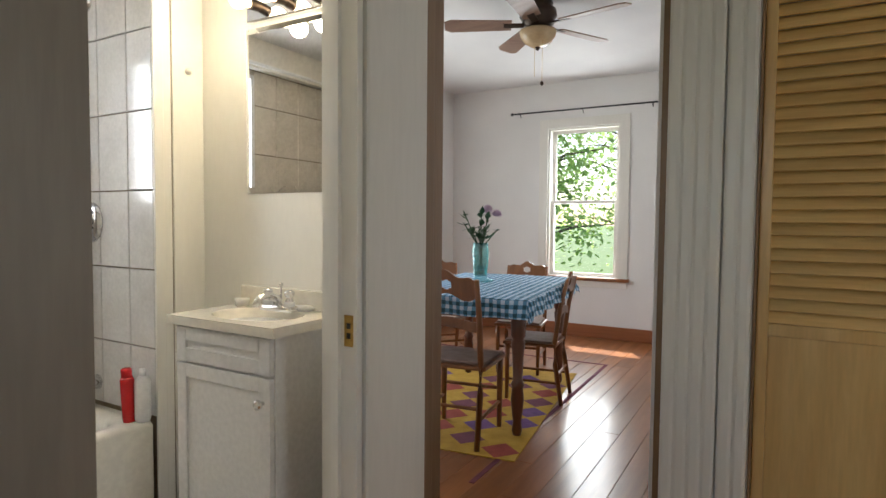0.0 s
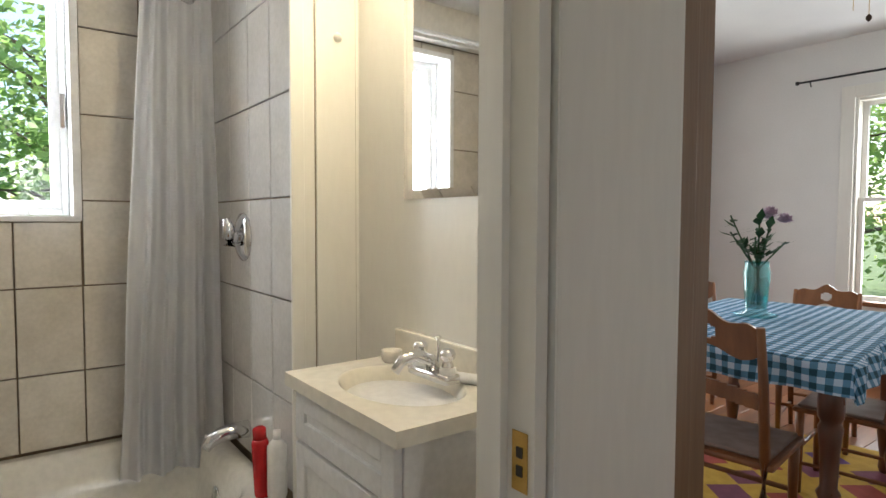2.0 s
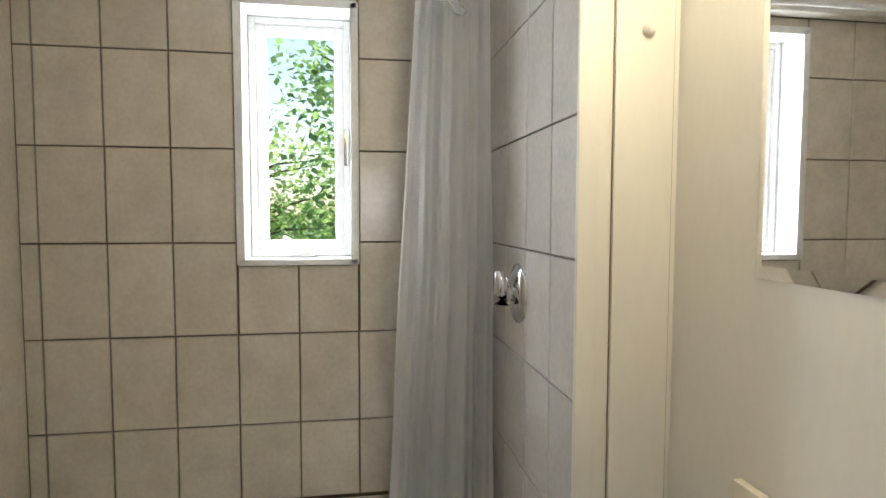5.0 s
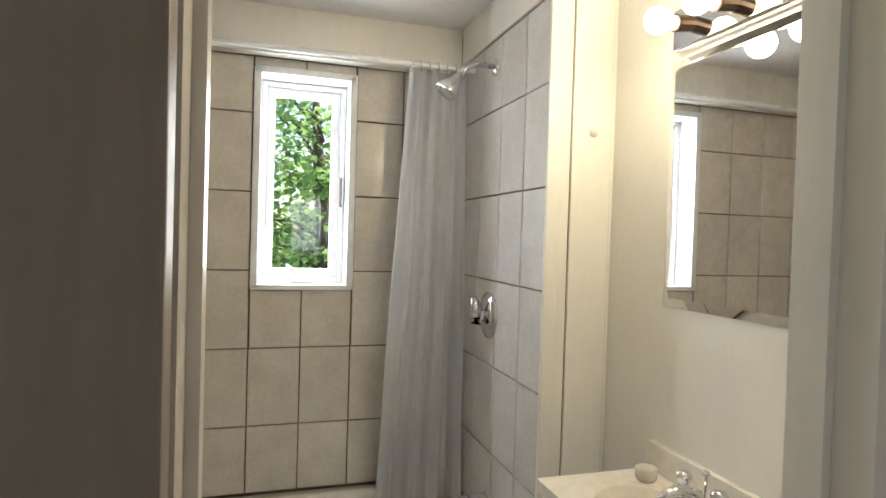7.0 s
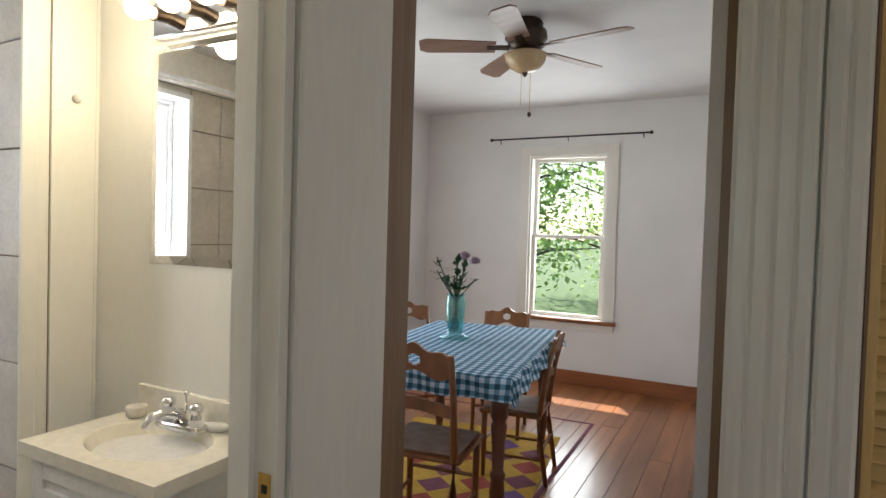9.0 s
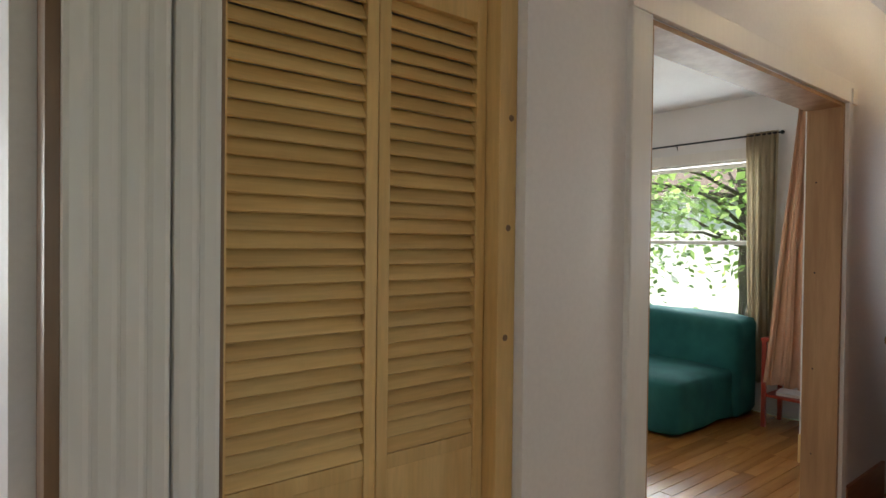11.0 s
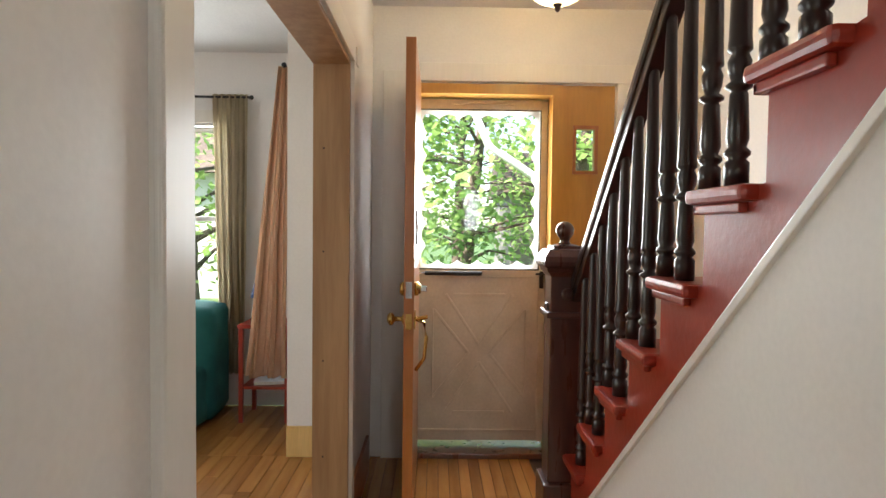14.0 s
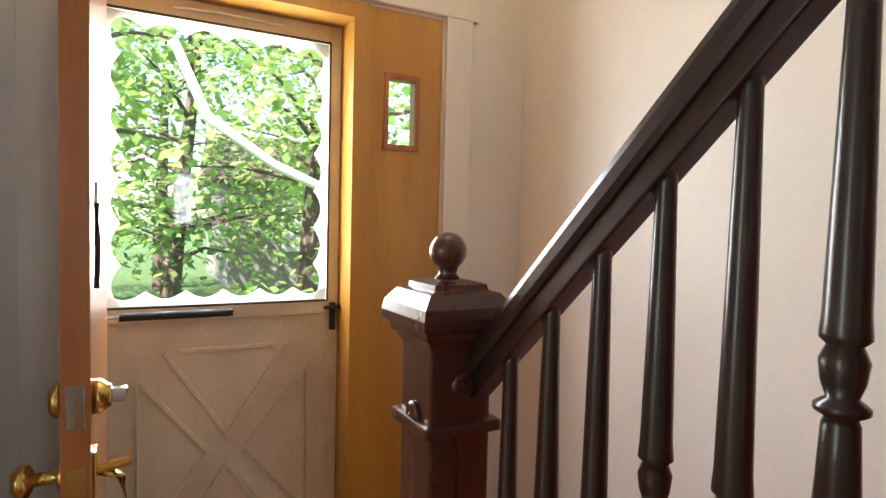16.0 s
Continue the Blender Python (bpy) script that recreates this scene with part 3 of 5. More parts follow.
fixed("trim_front_casing_top", box(XF - 0.022, 0.17, 2.11, XF - 0.001, 1.47, 2.21, 0.003), M_TRIM, "white painted entrance head casing", "casing")
fixed("trim_front_casing_right", box(XF - 0.022, 0.195, 0, XF - 0.001, 0.305, 2.11, 0.003), M_TRIM, "white painted entrance casing", "casing")
fixed("threshold", box(XF - 0.03, 0.31, 0, XF + 0.2, 1.469, 0.03, 0.006), M_DARKWOOD, "worn dark wooden threshold", "threshold")
SB = fixed("side_panel", wall_bm('y', XF + 0.005, 0.04, 0.311, 0.599, 0.03, 2.10, [(0.420, 0.522, 1.63, 1.86)]), M_SIDE, "amber varnished plywood side panel with a small window", "panel")
part("frame", box(XF - 0.002, 0.400, 1.862, XF + 0.0049, 0.542, 1.88), M_DOORWOOD, SB)
part("frame", box(XF - 0.002, 0.400, 1.61, XF + 0.0049, 0.542, 1.628), M_DOORWOOD, SB)
part("frame", box(XF - 0.002, 0.402, 1.628, XF + 0.0049, 0.418, 1.862), M_DOORWOOD, SB)
part("frame", box(XF - 0.002, 0.524, 1.628, XF + 0.0049, 0.540, 1.862), M_DOORWOOD, SB)
pn = part("pane", box(XF + 0.02, 0.420, 1.63, XF + 0.024, 0.522, 1.86), M_GLASS, SB, "clear glass pane")
pn.visible_shadow = False

sd = thing("door_2", (XF + 0.115, 0.662, 0.055), "aged cream storm door with scalloped glass and crossbuck panel", "storm door", kind="structure")
SW, SH = 0.778, 1.985
gz0, gz1, gy0, gy1 = 1.01, 1.92, 0.042, 0.76 - 0.03
part("panel", box(0, 0.03, 0.0, 0.03, SW - 0.03, gz0 - 0.03, 0.002), M_STORM, sd)
for a, b2, c, d in ((0, 0.04, 0, SH), (SW - 0.028, SW, 0, SH)):
    part("stile", box(-0.004, a, c, 0.034, b2, d, 0.003), M_STORM, sd)
part("top_rail", box(-0.004, 0.04, 1.925, 0.034, SW - 0.028, SH, 0.003), M_STORM, sd)
part("mid_rail", box(-0.006, 0.04, gz0 - 0.05, 0.034, SW - 0.028, gz0 - 0.004, 0.003), M_STORM, sd)
gp = part("pane", box(0.012, 0.04, gz0 - 0.004, 0.016, SW - 0.028, 1.925), M_GLASS, sd, "clear glass with frosted scalloped border")
gp.visible_shadow = False
# dark gasket round the glass
GK = bm_new()
add_box(GK, -0.006, 0.038, gz0 - 0.006, 0.0, 0.044, 1.928)
add_box(GK, -0.006, SW - 0.034, gz0 - 0.006, 0.0, SW - 0.026, 1.928)
add_box(GK, -0.006, 0.038, gz0 - 0.006, 0.0, SW - 0.028, gz0 + 0.001)
add_box(GK, -0.006, 0.038, 1.921, 0.0, SW - 0.028, 1.928)
part("gasket", GK, M_BRONZE, sd, "dark rubber glass gasket")
# scalloped frosted border: outer rectangle to a wavy inner line
SC = bm_new()
o0, o1, q0, q1 = 0.044, SW - 0.034, gz0 + 0.001, 1.921


def scallop(a0, a1, n, depth):
    return [(a0 + (a1 - a0) * i / (n * 12), depth * (1 - 0.55 * abs(math.sin(math.pi * i / 12)))) for i in range(n * 12 + 1)]


for side in range(4):
    lim = (o0, o1) if side < 2 else (q0, q1)
    pts = scallop(lim[0], lim[1], 6 if side < 2 else 7, 0.048)
    prev = None
    for a, d in pts:
        if side == 0:
            e, f = (0.009, a, q0), (0.009, a, q0 + d)
        elif side == 1:
            e, f = (0.009, a, q1), (0.009, a, q1 - d)
        elif side == 2:
            e, f = (0.0085, o0, a), (0.0085, o0 + d, a)
        else:
            e, f = (0.0085, o1, a), (0.0085, o1 - d, a)
        cur = (SC.verts.new(e), SC.verts.new(f))
        if prev:
            SC.faces.new((prev[0], cur[0], cur[1], prev[1]))
        prev = cur
part("frosted_border", SC, M_FROST, sd, "frosted scalloped glass border")


def bead(y0, z0, y1, z1, name="moulding"):
    d = Vector((0, y1 - y0, z1 - z0))
    m = Matrix.Translation((-0.004, y0, z0)) @ d.to_track_quat('Z', 'X').to_matrix().to_4x4()
    part(name, box(-0.008, -0.004, 0, 0.008, 0.004, d.length, 0.003, m), M_STORM, sd)


c0, c1, e0, e1 = 0.12, 0.64, 0.17, 0.86
my, mz = (c0 + c1) / 2, (e0 + e1) / 2
g = 0.075
for sgn in (-1, 1):
    bead(my - g * 2.0, mz + sgn * 0.345, my + g * 2.0, mz + sgn * 0.345)
    bead(my - g * 2.6, mz + sgn * 0.345, my, mz + sgn * 0.05)
    bead(my + g * 2.6, mz + sgn * 0.345, my, mz + sgn * 0.05)
    bead(my + sgn * 0.27, mz - 0.26, my + sgn * 0.27, mz + 0.26)
    bead(my + sgn * 0.27, mz + 0.26, my + sgn * 0.06, mz)
    bead(my + sgn * 0.27, mz - 0.26, my + sgn * 0.06, mz)
bead(0.05, 0.06, SW - 0.04, 0.06)
cl = part("closer", tube([(-0.035, 0.38, 0.985), (-0.035, 0.70, 0.985)], 0.013, 12), M_BLACK, sd, "black pneumatic door closer")
part("rod", tube([(-0.035, 0.70, 0.985), (-0.035, 0.78, 0.985)], 0.005, 8), M_CHROME, cl)
part("bracket", box(-0.045, 0.37, 0.975, 0.0, 0.385, 0.995), M_BLACK, cl)
lt = part("latch", box(-0.02, 0.012, 0.90, -0.003, 0.034, 1.0, 0.004), M_BLACK, sd, "black storm door latch")
part("lever", tube([(-0.03, 0.0, 0.985), (-0.03, 0.06, 0.985)], 0.007, 8), M_BLACK, lt)
part("chain_bracket", tube([(-0.012, 0.2, 1.955), (-0.012, 0.42, 1.962), (-0.012, 0.55, 1.952)], 0.006, 6), M_STORM, sd)

fd = thing("door_3", pose(XF - 0.03, 1.432, 0.012, 0, 0, 0), "varnished reddish fir front door standing open", "front door", kind="structure")
part("leaf", box(-0.8200, -0.042, 0, 0, 0.0, 2.07, 0.002), M_DOORWOOD, fd)
dk = part("deadbolt", lathe([(0.03, 0), (0.03, 0.012), (0.022, 0.022), (0.02, 0.028)], 18, pose(-0.7600, -0.042, 1.03, 90, 0, 0)), M_BRASS, fd, "brass deadbolt", True)
part("thumb_turn", box(-0.7700, -0.095, 1.018, -0.7500, -0.068, 1.042, 0.003), M_CHROME, dk)
part("bolt_plate", box(-0.8225, -0.034, 0.995, -0.8201, -0.008, 1.065, 0.0008), M_CHROME, fd)
part("deadbolt", lathe([(0.03, 0), (0.03, 0.012), (0.02, 0.02)], 18, pose(-0.7600, 0, 1.03, -90, 0, 0)), M_BRASS, fd, "brass deadbolt", True)
kb = part("knob", lathe([(0.026, 0), (0.024, 0.006), (0.011, 0.012), (0.011, 0.04), (0.026, 0.048), (0.028, 0.06), (0.018, 0.072), (0.003, 0.074)], 18, pose(-0.7600, 0, 0.90, -90, 0, 0)), M_BRASS, fd, "brass door knob", True)
part("latch_plate", box(-0.8225, -0.034, 0.865, -0.8201, -0.008, 0.93, 0.0008), M_BRASS, fd)
hd = part("pull_handle", tube([(-0.7600, -0.05, 0.90), (-0.7600, -0.085, 0.885), (-0.7600, -0.095, 0.82), (-0.7600, -0.085, 0.73), (-0.7600, -0.05, 0.68)], 0.008, 10), M_BRASS, fd, "curved brass pull handle", True)
part("thumb_latch", tube([(-0.7600, -0.042, 0.90), (-0.7600, -0.10, 0.91)], 0.009, 8), M_BRASS, hd)
part("escutcheon", box(-0.7800, -0.048, 0.86, -0.7400, -0.0422, 0.94, 0.002), M_BRASS, hd)
ch = part("chain_guard", box(-0.6800, -0.047, 1.28, -0.6600, -0.0421, 1.40, 0.002), M_CHROME, fd, "steel chain guard")
part("chain", tube([(-0.8000, -0.05, 1.36), (-0.8000, -0.052, 1.30), (-0.8000, -0.05, 1.22)], 0.005, 6), M_BRONZE, ch)

# ---- stairs ----
RIS, RUN, RISE0 = 0.194, 0.215, 0.03


def nose_x(k):
    return 1.698 + (7 - k) * RUN


stair = thing("staircase", (0, 0, 0), "red painted wooden staircase with moulded treads", "stairs")
for k in range(1, 12):
    z, x1 = k * RIS + RISE0, nose_x(k)
    tr = bm_new()
    add_box(tr, x1 - RUN - 0.01, -0.055, z - 0.03, x1, YS + 0.032, z, 0.011)
    part("tread", tr, M_RED, stair)
    cv = bm_new()
    add_box(cv, x1 - 0.030, -0.055, z - 0.05, x1 - 0.012, YS + 0.018, z - 0.031, 0.004)
    add_box(cv, x1 - RUN + 0.02, YS + 0.001, z - 0.05, x1 - 0.012, YS + 0.018, z - 0.031, 0.004)
    part("cove_moulding", cv, M_RED, stair)
    part("riser", box(x1 - 0.045, -0.055, z - RIS + 0.001, x1 - 0.030, YS - 0.018, z - 0.031), M_RED, stair)
# the side: red stepped apron over a white boarded spandrel
AP = bm_new()
outl = []
for k in range(1, 12):
    outl += [(nose_x(k) - 0.029, (k - 1) * RIS + RISE0 * (k > 1) - 0.001), (nose_x(k) - 0.029, k * RIS + RISE0 - 0.031)]
top_x = 0.632


LOWX, LOWS = 2.895, 0.868                # lower edge of the red apron


def low_z(x):
    return LOWS * (LOWX - x)


outl.append((top_x, 11 * RIS + RISE0 - 0.031))
outl.append((top_x, low_z(top_x)))
outl.append((LOWX, 0.0))
ap = prism(outl, 0.016, Matrix.Translation((0, YS - 0.016, 0)))
bmesh.ops.triangulate(ap, faces=ap.faces)
part("stringer", ap, M_RED, stair, "red painted stepped stringer")
SPN = prism([(LOWX - 0.002, 0.0), (0.62, low_z(0.62)), (0.62, 0)], 0.03, Matrix.Translation((0, YS - 0.034, 0)))
fixed("wall_spandrel", SPN, M_HALL, "white painted panelling under the stairs", "wall")
ba = (Vector((0.62, 0, low_z(0.62))) - Vector((LOWX, 0, 0)))
fixed("trim_spandrel_edge", box(0, -0.006, -0.014, ba.length, 0.010, 0.006, 0.003, Matrix.Translation((LOWX, YS, 0)) @ pose(0, 0, 0, 0, 0, 180) @ pose(0, 0, 0, 0, -math.degrees(math.atan(LOWS)), 0)), M_TRIM, "white painted strip along the stair edge", "trim")
fixed("trim_lobby_corner", casing_bm('x', YS - 0.04, 0.045, 0.50, 0.63, 0, H, 1), M_TRIM, "white painted corner casing", "casing")


def baluster_profile(h):
    p = [(0.022, 0), (0.022, 0.045), (0.016, 0.052), (0.0235, 0.060), (0.0235, 0.066), (0.016, 0.074), (0.0205, 0.09), (0.0165, 0.172), (0.014, 0.178), (0.024, 0.184), (0.024, 0.190),
         (0.014, 0.197), (0.019, 0.212), (0.0215, 0.232), (0.0155, 0.247), (0.022, 0.253), (0.022, 0.258), (0.0205, 0.275)]
    return p + [(0.013, h - 0.02), (0.013, h)]


RAIL0, RAILS = (2.78, 1.01), 0.925      # foot of the handrail's underside, and its slope


def rail_z(x):
    return RAIL0[1] + (RAIL0[0] - x) * RAILS


RAILOB = thing("stair_railing", (0, 0, 0), "near-black stained turned baluster railing with a moulded handrail", "railing")
for k in range(2, 12):
    for off in (0.0, 0.1075):
        x = nose_x(k) - off - 0.006
        if x > 2.74:
            continue
        z = k * RIS + RISE0
        h = rail_z(x) - z + 0.01
        part("baluster", lathe(baluster_profile(h), 14, Matrix.Translation((x, YS - 0.018, z))), M_RAIL, RAILOB, smooth=True)
sl = math.degrees(math.atan(RAILS))
hr = bm_new()
add_box(hr, 0, -0.03, 0.0, 2.6, 0.03, 0.045, 0.014)
add_box(hr, 0, -0.022, -0.03, 2.6, 0.022, 0.004, 0.004)
bmesh.ops.transform(hr, matrix=Matrix.Translation((RAIL0[0], YS - 0.018, RAIL0[1] + 0.03)) @ pose(0, 0, 0, 0, 0, 180) @ pose(0, 0, 0, 0, -sl, 0), verts=hr.verts)
part("handrail", hr, M_RAIL, RAILOB)

nw = thing("newel_post", (2.822, 0.785, 0), "dark mahogany newel post with ball finial and moulded cap", "newel post")
part("plinth", box(-0.085, -0.085, 0, 0.085, 0.085, 0.30, 0.008), M_NEWEL, nw)
part("shaft", box(-0.065, -0.065, 0.30, 0.065, 0.065, 1.125, 0.006), M_NEWEL, nw)
part("collar", box(-0.082, -0.082, 0.955, 0.082, 0.082, 0.98, 0.008), M_NEWEL, nw)
cp = bm_new()
prevr = None
for s, z in ((0.066, 1.117), (0.075, 1.132), (0.082, 1.137), (0.086, 1.152), (0.096, 1.16), (0.098, 1.177), (0.094, 1.197), (0.075, 1.222), (0.058, 1.227), (0.056, 1.237), (0.03, 1.244)):
    ring = [cp.verts.new((sx * s, sy * s, z)) for sx, sy in ((1, 1), (-1, 1), (-1, -1), (1, -1))]
    if prevr:
        for i in range(4):
            cp.faces.new((prevr[i], prevr[(i + 1) % 4], ring[(i + 1) % 4], ring[i]))
    else:
        cp.faces.new(list(reversed(ring)))
    prevr = ring
cp.faces.new(prevr)
part("cap", cp, M_NEWEL, nw)
ball = [(0.026, 1.244), (0.017, 1.255), (0.02, 1.262)]
part("finial", lathe(ball + [(0.037 * math.sin(a), 1.298 - 0.037 * math.cos(a)) for a in [0.6 + i * 0.25 for i in range(11)]], 20), M_NEWEL, nw, "round ball finial", True)
part("rosette", lathe([(0.024, 0), (0.024, 0.006), (0.016, 0.012), (0.01, 0.006), (0.004, 0.012)], 16, pose(-0.065, 0, 1.05, 0, -90, 0)), M_NEWEL, nw, "turned rosette", True)
part("rosette", lathe([(0.024, 0), (0.024, 0.006), (0.016, 0.012), (0.01, 0.006), (0.004, 0.012)], 16, pose(0, 0.065, 0.985, -90, 0, 0)), M_NEWEL, nw, "turned rosette", True)

# ---- hall ceiling lamp ----
hl = thing("ceiling_lamp", (2.95, 0.807, H), "lit semi-flush lamp with alabaster bowl and bronze scrollwork", "ceiling lamp")
part("canopy", lathe([(0.07, 0), (0.068, -0.012), (0.045, -0.03), (0.02, -0.034)], 20), M_BRASS, hl, smooth=True)
part("stem", tube([(0, 0, -0.03), (0, 0, -0.12)], 0.008, 10), M_BRONZE, hl)
ZL = -0.145
for i in range(3):
    a = i * 2.094 + 0.5
    pts = [(r * math.cos(a), r * math.sin(a), z) for r, z in ((0.03, -0.03), (0.065, -0.035), (0.085, -0.06), (0.075, -0.10), (0.085, -0.14), (0.12, ZL + 0.015), (0.15, ZL + 0.04), (0.158, ZL + 0.02))]
    part("scroll_arm", tube(pts, 0.006, 8), M_BRONZE, hl, smooth=True)
rim = bm_new()
add_lathe(rim, [(0.135, ZL - 0.02), (0.152, ZL - 0.018), (0.158, ZL - 0.008), (0.15, ZL - 0.004)], 32, cap=False)
add_lathe(rim, [(0.15, ZL + 0.026), (0.16, ZL + 0.03), (0.156, ZL + 0.036)], 32, cap=False)
for i in range(24):
    a = i * math.pi / 12
    add_tube(rim, [(0.153 * math.cos(a), 0.153 * math.sin(a), ZL - 0.01), (0.156 * math.cos(a + 0.1), 0.156 * math.sin(a + 0.1), ZL + 0.01), (0.155 * math.cos(a + 0.02), 0.155 * math.sin(a + 0.02), ZL + 0.03)], 0.004, 5)
part("rim", rim, M_BRONZE, hl, "pierced bronze rim")
part("bowl", lathe([(0.148 * math.cos(a), ZL - 0.015 - 0.125 * math.sin(a)) for a in [i * 0.15 for i in range(11)]], 28, cap=False), M_BOWL, hl, "glowing alabaster glass bowl", True)
part("finial", lathe([(0.018, ZL - 0.135), (0.02, ZL - 0.142), (0.01, ZL - 0.15), (0.013, ZL - 0.158), (0.004, ZL - 0.17)], 14), M_BRONZE, hl, smooth=True)
lamp("hall_lamp_light", 'POINT', (2.95, 0.807, H - 0.10), (2.95, 0.807, 0), 2.9, (1.0, 0.76, 0.40), 0.06)


# ---- bathroom ----
fixed("trim_bath_beam", box(BX + 0.012, BS, 2.07, BX + 0.05, BT - 0.012, BH, 0.004), M_TRIM, "white painted band above the tiles", "trim")
fixed("trim_bath_beam_lip", box(BX + 0.012, BS, 2.045, BX + 0.075, BT - 0.012, 2.075, 0.008), M_TRIM, "white moulded strip above the tiles", "trim")
fixed("trim_bath_beam_end", box(BX + 0.05, BT - 0.012, 2.085, BR - 0.002, BT - 0.001, BH, 0.003), M_TRIM, "white painted band above the tiles", "trim")
fixed("trim_tile_edge", box(BR - 0.008, BT - 0.010, 0, BR + 0.003, BT + 0.03, BH, 0.003), M_PANEL, "cream painted corner board", "trim")
for yy in (BT + 0.062, BY - 0.012):
    fixed("trim_panel_seam", box(BR + 0.0002, yy - 0.0012, 0, BR + 0.001, yy + 0.0012, BH), M_GROUT, "dark seam in the panelling", "seam")
fixed("trim_board_rail", box(BR + 0.0005, BT + 0.064, 0, BR + 0.006, BY - 0.014, BH, 0.001), M_PANEL, "cream painted panel board", "panel")
cap_knob = thing("wall_hook", (BR + 0.006, 1.432, 1.70), "small round white painted hook on the panelling", "hook")
part("stud", lathe([(0.012, 0), (0.013, 0.008), (0.008, 0.016), (0.002, 0.018)], 14, pose(0, 0, 0, 0, 90, 0)), M_TRIM, cap_knob, smooth=True)

# window
bw = thing("window_1", (BX, 0, 0), "white vinyl casement bathroom window with a crank", "window", kind="structure")
wy0, wy1, wz0, wz1 = 0.495, 0.872, 1.175, 2.01
for n_, a in (("jamb", (wy0 - 0.004, wz0, wy0 + 0.022, wz1)), ("jamb", (wy1 - 0.022, wz0, wy1 + 0.004, wz1)), ("head", (wy0, wz1 - 0.022, wy1, wz1 + 0.004)), ("window_sill", (wy0, wz0 - 0.004, wy1, wz0 + 0.016))):
    part(n_, box(-0.19, a[0], a[1], 0.016, a[2], a[3], 0.003), M_VINYL, bw)
sy0, sy1, sz0, sz1 = wy0 + 0.023, wy1 - 0.023, wz0 + 0.018, wz1 - 0.023
for k_, (d0, d1, ww) in enumerate(((-0.17, -0.10, 0.022), (-0.155, -0.115, 0.05))):
    nm = ("window_frame", "sash")[k_]
    if k_:
        d0, d1 = -0.158, -0.112
        q = 0.022
        a0, a1, b0, b1 = sy0 + q, sy1 - q, sz0 + q, sz1 - q
        ww = 0.03
    else:
        a0, a1, b0, b1 = sy0, sy1, sz0, sz1
    part(nm, box(d0, a0, b0, d1, a0 + ww, b1, 0.003), M_VINYL, bw)
    part(nm, box(d0, a1 - ww, b0, d1, a1, b1, 0.003), M_VINYL, bw)
    part(nm, box(d0, a0 + ww, b1 - ww, d1, a1 - ww, b1, 0.003), M_VINYL, bw)
    part(nm, box(d0, a0 + ww, b0, d1, a1 - ww, b0 + ww, 0.003), M_VINYL, bw)
p_ = part("pane", box(-0.137, sy0 + 0.05, sz0 + 0.05, -0.133, sy1 - 0.05, sz1 - 0.05), M_GLASS, bw, "clear glass pane")
p_.visible_shadow = False
ck = part("crank", box(-0.10, 0.64, wz0 + 0.017, -0.055, 0.73, wz0 + 0.04, 0.006), M_VINYL, bw, "white folding window crank")
part("crank_handle", tube([(-0.075, 0.69, wz0 + 0.035), (-0.07, 0.66, wz0 + 0.06), (-0.07, 0.625, wz0 + 0.085)], 0.008, 8), M_VINYL, ck, smooth=True)
part("lock", box(-0.10, wy1 - 0.045, 1.50, -0.085, wy1 - 0.03, 1.62, 0.003), M_CHROME, bw, "metal sash lock")

# tub
tub = thing("bathtub", (0, 0, 0), "glossy off-white built-in bathtub", "bathtub")
TX0, TX1, TY0, TY1, TZ = BX + 0.005, -1.815, BS + 0.004, BT - 0.014, 0.39


def ring_pts(x0, x1, y0, y1, r, n=6):
    pts = []
    for cx, cy, a0 in ((x1 - r, y1 - r, 0), (x0 + r, y1 - r, 90), (x0 + r, y0 + r, 180), (x1 - r, y0 + r, 270)):
        for i in range(n + 1):
            a = radians(a0 + 90 * i / n)
            pts.append((cx + r * math.cos(a), cy + r * math.sin(a)))
    return pts


tb = bm_new()
loops = []
for ins, z, r in ((0, 0, 0.01), (0, TZ - 0.02, 0.012), (0.006, TZ, 0.02), (0.065, TZ, 0.10), (0.08, TZ - 0.015, 0.11), (0.105, TZ - 0.15, 0.13), (0.14, 0.10, 0.16), (0.2, 0.06, 0.12)):
    loops.append([tb.verts.new((x, y, z)) for x, y in ring_pts(TX0 + ins, TX1 - ins, TY0 + ins, TY1 - ins, r)])
for a, b2 in zip(loops, loops[1:]):
    n_ = len(a)
    for i in range(n_):
        tb.faces.new((a[i], a[(i + 1) % n_], b2[(i + 1) % n_], b2[i]))
tb.faces.new(loops[-1])
part("basin", tb, M_TUB, tub, smooth=True)
part("overflow", lathe([(0.035, 0), (0.035, 0.006), (0.02, 0.012)], 18, pose(-2.2, TY1 - 0.094, 0.27, 90, 0, 0)), M_CHROME, tub, "chrome overflow plate with lever", True)

sp2 = thing("tub_spout", (-2.2, BT, 0.475), "chrome tub spout on the tiled wall", "spout")
part("body", tube([(0, 0, 0), (0, -0.05, 0.004), (0, -0.09, 0), (0, -0.125, -0.014), (0, -0.145, -0.036)], [0.03, 0.027, 0.025, 0.023, 0.019], 16), M_CHROME, sp2, smooth=True)
vl = thing("shower_valve", (-2.225, BT, 1.122), "chrome single-lever shower valve on tiles", "shower valve")
part("escutcheon", lathe([(0.082, 0), (0.08, 0.008), (0.055, 0.018), (0.03, 0.022)], 28, pose(0, 0, 0, 90, 0, 0)), M_CHROME, vl, smooth=True)
part("stem", tube([(0, -0.02, 0), (0, -0.042, 0)], 0.022, 14), M_CHROME, vl)
